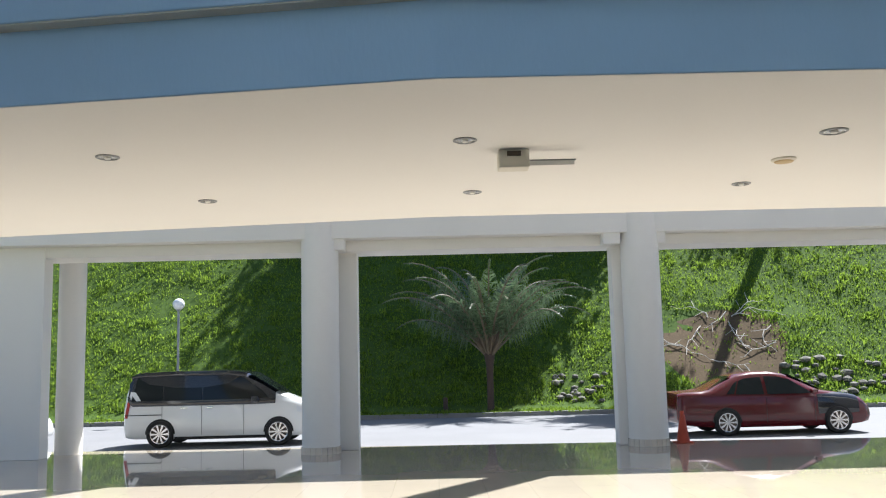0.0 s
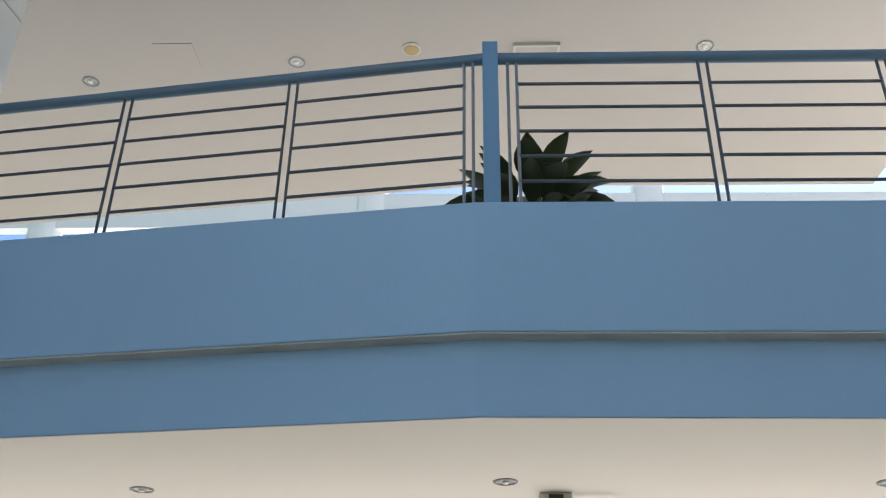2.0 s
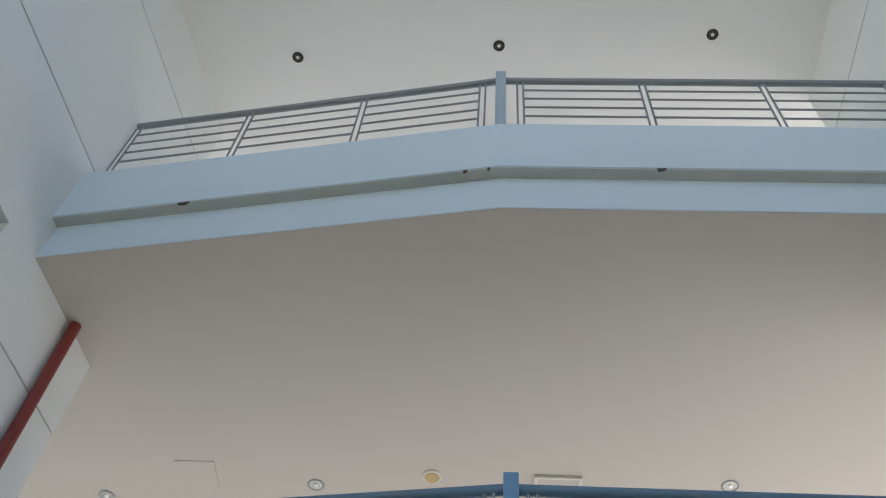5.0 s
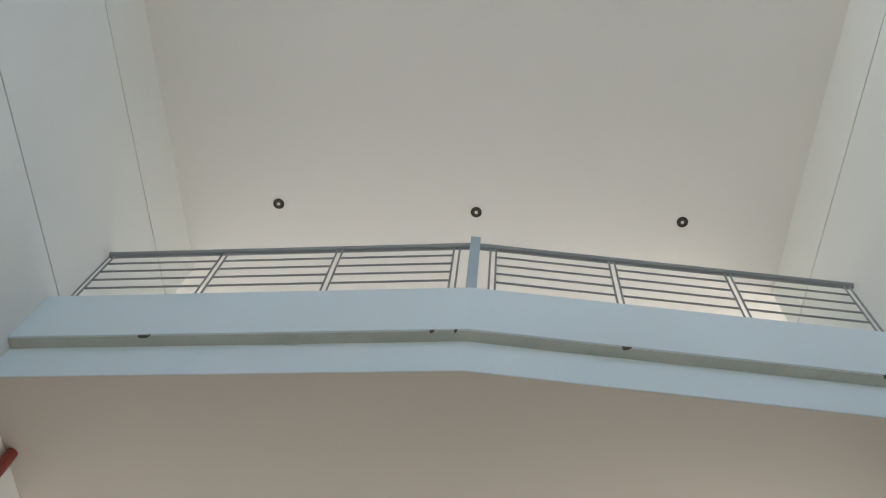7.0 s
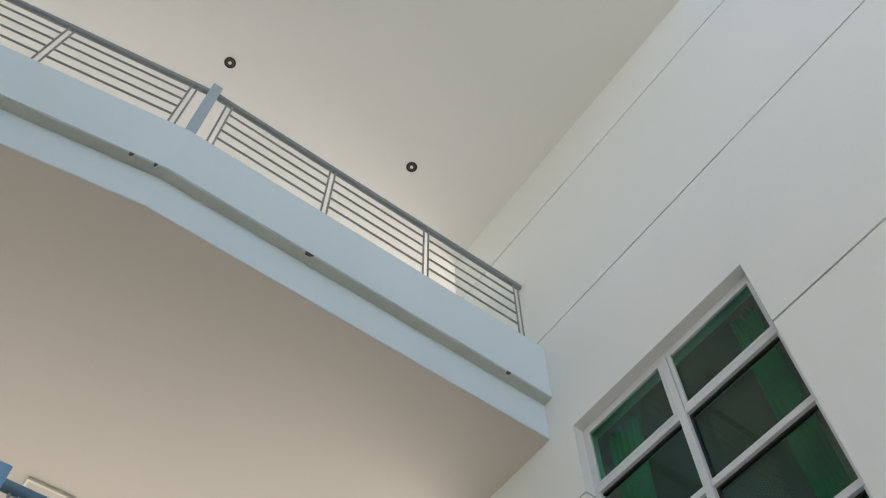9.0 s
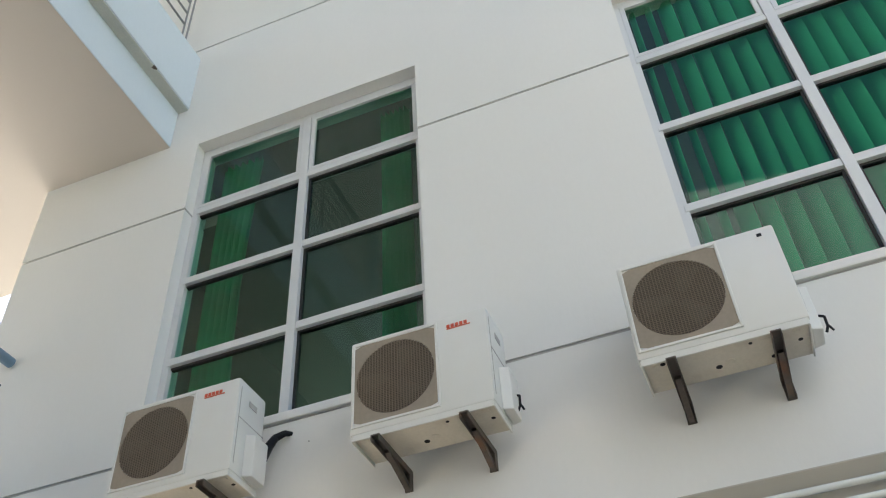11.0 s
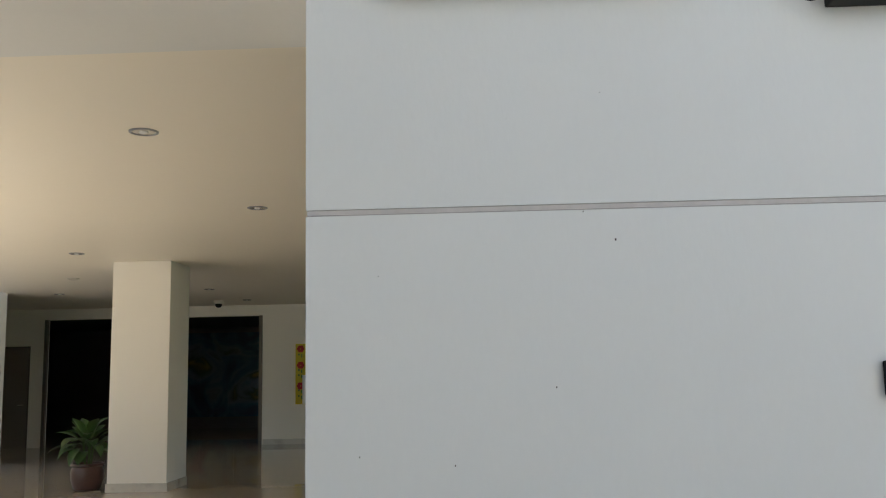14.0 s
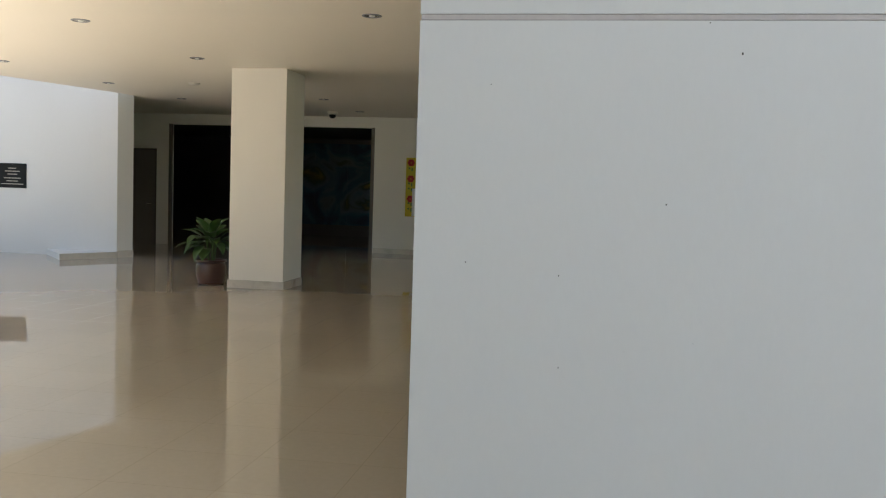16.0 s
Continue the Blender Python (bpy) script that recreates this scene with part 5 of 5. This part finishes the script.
for s in (-1, 1):
    for q in ([(-0.74, 1.06, -0.004), (0.035, 1.06, -0.004), (0.035, 1.715, 0.128), (-0.60, 1.715, 0.128)],
              [(0.055, 1.06, -0.004), (0.99, 1.06, -0.004), (0.99, 1.715, 0.128), (0.055, 1.715, 0.128)],
              [(1.01, 1.06, -0.004), (2.66, 1.10, -0.004), (2.45, 1.32, 0.05), (2.02, 1.62, 0.11), (1.85, 1.715, 0.128), (1.01, 1.715, 0.128)]):
        bm = bmesh.new()
        side_pane(bm, q, s * (H2 * 0.955 + 0.016))
        part("side_window", bm, M["carglass"], van, "dark tinted window")
    bm = bmesh.new()
    side_pane(bm, [(-0.88, 0.72, 0.03), (-0.80, 0.72, 0.0), (-0.74, 1.05, 0.0), (-0.80, 1.14, 0.02)], s * (H2 * 0.99))
    part("tail_light", bm, M["lamp_red"], van)
    bm = bmesh.new()
    side_pane(bm, [(3.30, 0.80, 0.0), (3.68, 0.70, 0.07), (3.66, 0.82, 0.08), (3.30, 0.93, 0.02)], s * (H2 * 0.985))
    part("headlight", bm, M["lamp_clear"], van)
    bm = bmesh.new()
    box(bm, -0.84, 0.03, s * (H2 + 0.002) - 0.004, s * (H2 + 0.002) + 0.004, 0.78, 0.80)
    part("side_moulding", bm, M["tyre"], van, "black strip along the flank")
    bm = bmesh.new()
    side_pane(bm, [(-0.84, 1.02, 0.03), (-0.30, 1.02, -0.004), (-0.46, 1.10, 0.0), (-0.62, 1.34, 0.045), (-0.74, 1.36, 0.06)], s * (H2 * 0.955 + 0.024))
    part("quarter_panel", bm, M["carwhite"], van, "white rising rear corner panel")
    bm = bmesh.new()
    box(bm, 2.22, 2.40, s * (H2 + 0.09) - 0.09, s * (H2 + 0.09) + 0.09, 1.04, 1.20)
    part("wing_mirror", bm, M["carblack"], van, bevel=0.04)
    for x in (0.50, 1.12):
        bm = bmesh.new()
        box(bm, x, x + 0.16, s * (H2 + 0.012) - 0.012, s * (H2 + 0.012) + 0.012, 0.93, 0.955)
        part("door_handle", bm, M["chrome"], van)
    for x in (0.04, 1.0, 2.02):
        bm = bmesh.new()
        box(bm, x - 0.004, x + 0.004, s * (H2 + 0.003) - 0.002, s * (H2 + 0.003) + 0.002, 0.30, 1.0)
        part("door_seam", bm, M["tyre"], van)
    bm = bmesh.new()
    box(bm, 0.35, 2.55, s * (H2 - 0.01) - 0.02, s * (H2 - 0.01) + 0.02, 0.19, 0.26)
    part("sill", bm, M["tyre"], van)
bm = bmesh.new()
quad = [(2.08, 0.66, 1.735), (2.08, -0.66, 1.735), (2.88, -0.70, 1.235), (2.88, 0.70, 1.235)]
bm.faces.new([bm.verts.new((x + 0.03, y, z + 0.03)) for x, y, z in quad])
bmesh.ops.solidify(bm, geom=bm.faces[:], thickness=0.01)
part("windscreen", bm, M["carglass"], van)
for x in (0.0, 2.86):
    for y in (-H2 - 0.045, H2 + 0.045):
        wheel(van, x, y, 0.33)


def sedan(x, y, mat, label, z=ROAD_Z, wing=None):
    car = thing("car", pose(x, y, z), label, "car")
    H3 = 0.87
    k = bmesh.new()
    loft_body(k, [(-1.16, 0.42, 0.86, 0.93, 0.84, 0.74), (-1.12, 0.32, 0.93, 1.00, 0.91, 0.78), (-0.98, 0.26, 0.96, 1.035, 0.96, 0.80), (-0.55, 0.22, 0.96, 1.05, 0.99, 0.81), (-0.34, 0.20, 0.96, 1.09, 1.0, 0.79),
                  (0.08, 0.19, 0.95, 1.31, 1.0, 0.69), (0.35, 0.19, 0.94, 1.42, 1.0, 0.66), (0.70, 0.19, 0.93, 1.475, 1.0, 0.67), (1.15, 0.19, 0.92, 1.485, 1.0, 0.68), (1.50, 0.19, 0.91, 1.43, 1.0, 0.68),
                  (1.85, 0.19, 0.91, 1.27, 1.0, 0.70), (2.28, 0.19, 0.90, 1.03, 1.0, 0.78),
                  (2.9, 0.2, 0.84, 0.94, 0.98, 0.80), (3.25, 0.24, 0.74, 0.84, 0.93, 0.75), (3.42, 0.28, 0.62, 0.70, 0.86, 0.7), (3.47, 0.34, 0.52, 0.55, 0.80, 0.66)], H3)
    part("body", k, mat, car, smooth=True)
    if wing:
        k = bmesh.new()
        loft_body(k, [(2.17, 0.40, 0.905, 1.00, 1.006, 0.79), (2.28, 0.40, 0.905, 0.995, 1.006, 0.80), (2.9, 0.40, 0.846, 0.947, 0.987, 0.81), (3.16, 0.42, 0.78, 0.885, 0.955, 0.78)], H3)
        part("bonnet", k, wing, car, "black bonnet and wings", smooth=True)
    for s in (-1, 1):
        for q in ([(0.02, 0.97, -0.004), (0.20, 0.97, -0.004), (0.34, 1.28, 0.165), (0.25, 1.22, 0.13)], [(0.24, 0.96, -0.004), (0.92, 0.95, -0.004), (0.92, 1.36, 0.22), (0.52, 1.33, 0.21), (0.38, 1.28, 0.17)],
                  [(1.0, 0.95, -0.004), (2.08, 0.95, -0.004), (1.58, 1.29, 0.175), (1.30, 1.36, 0.22), (1.0, 1.37, 0.22)]):
            k = bmesh.new()
            side_pane(k, q, s * (H3 * 0.955 + 0.012))
            part("side_window", k, M["carglass"], car, "dark window")
        k = bmesh.new()
        side_pane(k, [(-1.13, 0.70, 0.13), (-0.86, 0.72, 0.02), (-0.80, 0.93, 0.03), (-1.10, 0.91, 0.12)], s * (H3 * 0.985))
        part("tail_light", k, M["lamp_red"], car)
        k = bmesh.new()
        side_pane(k, [(3.02, 0.64, 0.02), (3.40, 0.58, 0.12), (3.36, 0.68, 0.12), (3.02, 0.76, 0.03)], s * (H3 * 0.985))
        part("headlight", k, M["lamp_clear"], car)
        for xx in (0.55, 1.45):
            k = bmesh.new()
            box(k, xx, xx + 0.15, s * (H3 + 0.006) - 0.012, s * (H3 + 0.006) + 0.012, 0.84, 0.865)
            part("door_handle", k, mat, car)
        k = bmesh.new()
        box(k, 1.98, 2.14, s * (H3 + 0.08) - 0.07, s * (H3 + 0.08) + 0.07, 0.94, 1.05)
        part("wing_mirror", k, mat, car, bevel=0.03)
        for xx in (0.95, 2.1):
            k = bmesh.new()
            box(k, xx - 0.003, xx + 0.003, s * (H3 + 0.002) - 0.002, s * (H3 + 0.002) + 0.002, 0.28, 0.88)
            part("door_seam", k, M["tyre"], car)
    for q in ([(1.62, 0.54, 1.38), (1.62, -0.54, 1.38), (2.36, -0.64, 1.0), (2.36, 0.64, 1.0)], [(0.22, 0.52, 1.36), (0.22, -0.52, 1.36), (-0.34, -0.62, 1.05), (-0.34, 0.62, 1.05)]):
        k = bmesh.new()
        k.faces.new([k.verts.new((a, b, c + 0.03)) for a, b, c in q])
        bmesh.ops.solidify(k, geom=k.faces[:], thickness=0.01)
        part("windscreen", k, M["carglass"], car)
    for xx in (0.0, 2.635):
        for yy in (-H3 - 0.045, H3 + 0.045):
            wheel(car, xx, yy, 0.315)
    return car


sedan(6.85, 22.5, M["carred"], "maroon saloon car with a black bonnet parked on the road", wing=M["carblack"])
sedan(-13.3, 22.9, M["carwhite"], "white saloon car parked on the road")
cn = thing("traffic_cone", pose(4.74, 17.75, 0), "orange rubber traffic cone at the floor's edge", "traffic cone")
bm = bmesh.new()
box(bm, -0.16, 0.16, -0.16, 0.16, 0, 0.03)
part("foot", bm, M["cone"], cn, bevel=0.008)
bm = bmesh.new()
lathe(bm, [(0.125, 0.03), (0.12, 0.06), (0.035, 0.60), (0.03, 0.61)], 24)
part("body", bm, M["cone"], cn, smooth=True)
lp = thing("street_lamp", pose(-9.2, 32.5, -0.12), "globe lamp on a slim grey post by the verge", "street lamp")
bm = bmesh.new()
rod(bm, (0, 0, 0), (0, 0, 3.95), 0.045, 0.04, n=14)
part("post", bm, M["grey_rail"], lp, smooth=True)
bm = bmesh.new()
bmesh.ops.create_uvsphere(bm, u_segments=24, v_segments=16, radius=0.21, matrix=Matrix.Translation((0, 0, 4.12)))
part("globe", bm, M["globe"], lp, smooth=True)
bm = bmesh.new()
lathe(bm, [(0.06, 3.88), (0.09, 3.92), (0.09, 3.97), (0.05, 3.99)], 16)
part("collar", bm, M["grey_rail"], lp)


# ---- palm ----
def palm(x, y, z):
    p = thing("palm_tree", pose(x, y, z), "feathery palm with arching silvery fronds on the verge", "palm")
    rng = random.Random(12)
    bm = bmesh.new()
    hs = [0, 0.15, 0.5, 1.0, 1.5, 1.9, 2.25, 2.5]
    lathe(bm, list(zip((0.20, 0.14, 0.125, 0.12, 0.12, 0.14, 0.19, 0.15), hs)), 16)
    part("trunk", bm, M["bark"], p, smooth=True)
    for i in range(32):
        a = i * 2.39996 + rng.uniform(-0.15, 0.15)
        lift = 1.42 - 0.66 * (i / 32) + rng.uniform(-0.06, 0.06)
        L = rng.uniform(3.9, 4.9)
        u = Vector((math.cos(a), math.sin(a), 0))
        w = Vector((-math.sin(a), math.cos(a), 0))
        pts, q, el = [], Vector((0.1 * u.x, 0.1 * u.y, 2.2 + 0.15 * (1 - i / 32))), lift
        n = 26
        for j in range(n + 1):
            pts.append((q.copy(), el))
            q = q + (u * math.cos(el) + Vector((0, 0, math.sin(el)))) * (L / n)
            el -= (0.3 + 2.6 * (j / n) ** 1.6) * (1.22 / n)
        bm = bmesh.new()
        for (c, e), (d, _), j in zip(pts, pts[1:], range(n)):
            rod(bm, c, d, 0.045 * (1 - j / n) ** 0.8 + 0.006, 0.045 * (1 - (j + 1) / n) ** 0.8 + 0.006, n=5, caps=False)
        f = part("frond", bm, M["rachis"], p)
        bm = bmesh.new()
        for j in range(5, n):
            for sub in (0.0, 0.33, 0.66):
                c = pts[j][0].lerp(pts[j + 1][0], sub)
                fr = (j + sub) / n
                ll = 0.80 * math.sin(min(1, fr * 1.25 + 0.05) * math.pi) ** 0.6 * (1 if fr < 0.8 else 0.8) + 0.1
                for s in (-1, 1):
                    fwd = (pts[j + 1][0] - pts[j][0]).normalized()
                    out = (w * s * rng.uniform(0.35, 0.8) + fwd * 0.5 + Vector((0, 0, rng.uniform(-0.45, 0.3)))).normalized()
                    m1 = c + out * ll * 0.5
                    m2 = m1 + (out * 0.3 + Vector((0, 0, -rng.uniform(0.8, 1.3)))).normalized() * ll * 0.6
                    hw = fwd * 0.013
                    v = [bm.verts.new(k) for k in (c - hw, c + hw, m1 + hw * 1.2, m1 - hw * 1.2, m2)]
                    bm.faces.new((v[0], v[1], v[2], v[3]))
                    bm.faces.new((v[3], v[2], v[4]))
        lv = part("leaflet_fringe", bm, M["frond"], f)
        lv["kind"] = "stuff"


palm(1.92, 32.75, -0.32)


# ---- trees on top of the bank ----
def tree(x, y, h, spread, seed, lean=0.0, fork=2):
    z = slope_z(x, y)
    t = thing("tree", pose(x, y, z - 0.1), "tall broadleaf tree whose unseen crown shades bank and road", "tree")
    rng = random.Random(seed)
    bm = bmesh.new()
    pts = [(Vector((lean * k * h * 0.5, 0.1 * math.sin(k * 3), h * 0.62 * k)), 0.28 * (1 - 0.55 * k)) for k in (0, 0.2, 0.4, 0.6, 0.8, 1.0)]
    for (p, r), (q, s) in zip(pts, pts[1:]):
        rod(bm, p, q, r, s, n=10, caps=False)
    part("trunk", bm, M["bark"], t, smooth=True)
    tips = []
    for i in range(11):
        a = i * 2.4
        p, r = pts[fork + i % (6 - fork)]
        q = p + Vector((math.cos(a), math.sin(a), rng.uniform(0.4, 1.1))) * spread * rng.uniform(0.55, 0.85)
        bm = bmesh.new()
        mid = p.lerp(q, 0.5) + Vector((0, 0, 0.4))
        rod(bm, p, mid, r * 0.45, r * 0.28, n=6, caps=False)
        rod(bm, mid, q, r * 0.28, 0.03, n=6, caps=False)
        part("limb", bm, M["bark"], t, smooth=True)
        tips += [q, mid.lerp(q, 0.5)]
    tips.append(pts[-1][0] + Vector((0, 0, 1.0)))
    verts, faces = [], []
    for c in tips:
        for _ in range(520):
            o = Vector((rng.gauss(0, 1), rng.gauss(0, 1), rng.gauss(0, 0.7))) * spread * 0.26
            n = Vector((rng.gauss(0, 1), rng.gauss(0, 1), rng.gauss(0, 1) + 0.6)).normalized()
            u = n.orthogonal().normalized()
            v = n.cross(u)
            s = rng.uniform(0.18, 0.36)
            b = len(verts)
            verts += [c + o - u * s, c + o - v * s * 0.45, c + o + u * s, c + o + v * s * 0.45]
            faces.append((b, b + 1, b + 2, b + 3))
    me = bpy.data.meshes.new("crown")
    me.from_pydata(verts, [], faces)
    me.materials.append(M["crown"])
    c = new("crown", me)
    c.parent = t
    tagged(c, "crown of many small dark leaves", kind="stuff")


# all those beyond y 47 are out of view, added to shade the slope
for x, y, h, s, k, ln in ((5.4, 43.2, 11, 3.0, 2, 0.0), (1.0, 47.8, 10, 4.0, 3, 0.0), (6.2, 47.6, 10, 4.0, 4, 0.0), (8.4, 47.8, 10, 3.2, 5, 0.0),
                          (0.5, 52, 11, 4.2, 6, 0.0), (6.0, 52.5, 12, 4.4, 7, 0.0), (9.0, 52, 12, 3.4, 8, 0.0), (20.0, 53, 11, 3.4, 9, 0.0)):
    tree(x, y, h, s, k, ln)
tree(15.6, 42.2, 22, 2.8, 1, 0.02, fork=4)

# ---- growth, stones and dead wood on the bank ----
rng = random.Random(21)
verts, faces = [], []
for i in range(80000):
    y = 32.0 + 13.5 * rng.random() ** 1.15
    x = rng.uniform(-0.56, 0.56) * (y + 2)
    if (x - 11.2) ** 2 / 6 + (y - 35.6) ** 2 / 5 < 1 and rng.random() < 0.85:
        continue
    if noise.noise((x * 0.5, y * 0.5, 3)) < -0.28 and rng.random() < 0.6:
        continue
    z = slope_z(x, y) - 0.02
    clump = 0.75 + 1.1 * max(-0.3, noise.noise((x * 1.6, y * 1.6, 7)) + 0.5 * noise.noise((x * 4.1, y * 4.1, 2)))
    big = rng.random() < 0.07
    for _ in range(3):
        a = rng.uniform(0, 2 * math.pi)
        l, w = (rng.uniform(0.12, 0.26), rng.uniform(0.03, 0.05)) if big else (rng.uniform(0.09, 0.22), rng.uniform(0.010, 0.024))
        l *= clump
        dx, dy = math.cos(a), math.sin(a)
        ox, oy = rng.gauss(0, 0.09), rng.gauss(0, 0.09)
        up = rng.uniform(0.35, 0.95)
        b = len(verts)
        c = Vector((x + ox, y + oy, z))
        side = Vector((-dy, dx, 0)) * w
        tip = c + Vector((dx * (1 - up), dy * (1 - up), up)) * l
        mid = c + (tip - c) * 0.55 + Vector((0, 0, 0.02))
        verts += [c - side * 0.5, c + side * 0.5, mid + side, tip, mid - side]
        faces.append((b, b + 1, b + 2, b + 3, b + 4))
me = bpy.data.meshes.new("grass")
me.from_pydata(verts, [], faces)
me.materials.append(M["grass"])
tagged(new("grass", me), "rough grass and weeds over the bank", "grass", kind="stuff")
bm = bmesh.new()
cols = []
for i in range(25):
    col = []
    for j in range(19):
        a, r = 2 * math.pi * i / 24, j / 18
        x = 11.2 + 2.7 * r * math.cos(a) * (1 + 0.18 * math.sin(3 * a) * r)
        y = 35.7 + 2.3 * r * math.sin(a) * (1 + 0.15 * math.sin(2 * a + 1) * r)
        col.append(bm.verts.new((x, y, slope_z(x, y) + 0.05 * (1 - r ** 2) + 0.02 * noise.noise((x * 2, y * 2, 0)))))
    cols.append(col)
for a, b in zip(cols, cols[1:]):
    for j in range(18):
        bm.faces.new((a[j], b[j], b[j + 1], a[j + 1]))
bmesh.ops.remove_doubles(bm, verts=bm.verts, dist=0.002)
solid("bare_patch", bm, M["bare"], "bare brown earth patch on the grassy bank", "earth", smooth=True)


def stone(x, y, r, rng):
    bm = bmesh.new()
    bmesh.ops.create_icosphere(bm, subdivisions=1, radius=1)
    for v in bm.verts:
        v.co = Vector((v.co.x * r * rng.uniform(0.85, 1.3), v.co.y * r * 0.9, v.co.z * r * rng.uniform(0.5, 0.75)))
    o = solid("stone", bm, M["stone"], "rough grey stone set in the bank", "stone", group="stones of the bank")
    o.location = (x, y, slope_z(x, y) + r * 0.2)
    o.rotation_euler = (rng.uniform(-0.3, 0.3), 0, rng.uniform(0, 6))


for i in range(26):
    stone(rng.uniform(4.4, 6.6), rng.uniform(33.3, 34.6), rng.uniform(0.10, 0.22), rng)
for i in range(70):
    stone(rng.uniform(13.0, 21.0), rng.uniform(33.4, 35.2), rng.uniform(0.10, 0.24), rng)
for i in range(14):
    bm = bmesh.new()
    p = Vector((11.6 + rng.uniform(-2.6, 2.3), 35.9 + rng.uniform(-1.2, 1.7), 0))
    a = rng.uniform(0, 2 * math.pi)
    n = rng.randint(5, 10)
    pts = []
    for j in range(n + 1):
        pts.append(Vector((p.x, p.y, slope_z(p.x, p.y) + 0.14 + 0.05 * math.sin(j * 1.7 + i))))
        a += rng.uniform(-0.4, 0.4)
        p = p + Vector((math.cos(a), math.sin(a) * 0.8, 0)) * rng.uniform(0.18, 0.34)
    for j, (c, d) in enumerate(zip(pts, pts[1:])):
        rod(bm, c, d, 0.024 - 0.016 * j / n, 0.024 - 0.016 * (j + 1) / n, n=6)
        if j in (2, 4):
            e = (d - c).cross(Vector((0, 0, 1))).normalized() * rng.choice((-1, 1)) * rng.uniform(0.3, 0.6) + (d - c)
            rod(bm, c, Vector((c.x + e.x, c.y + e.y, slope_z(c.x + e.x, c.y + e.y) + 0.16)), 0.014, 0.007, n=6)
    solid("dead_branch", bm, M["twig"], "pale dead branch lying on bare earth", "branch", group="fallen branches")
bm = bmesh.new()
lathe(bm, [(0.12, 0), (0.09, 0.2), (0.085, 0.75), (0.06, 0.8)], 10)
o = solid("stump", bm, M["bark"], "short brown tree stump on the verge", "stump", smooth=True)
o.location = (0.3, 32.6, -0.34)
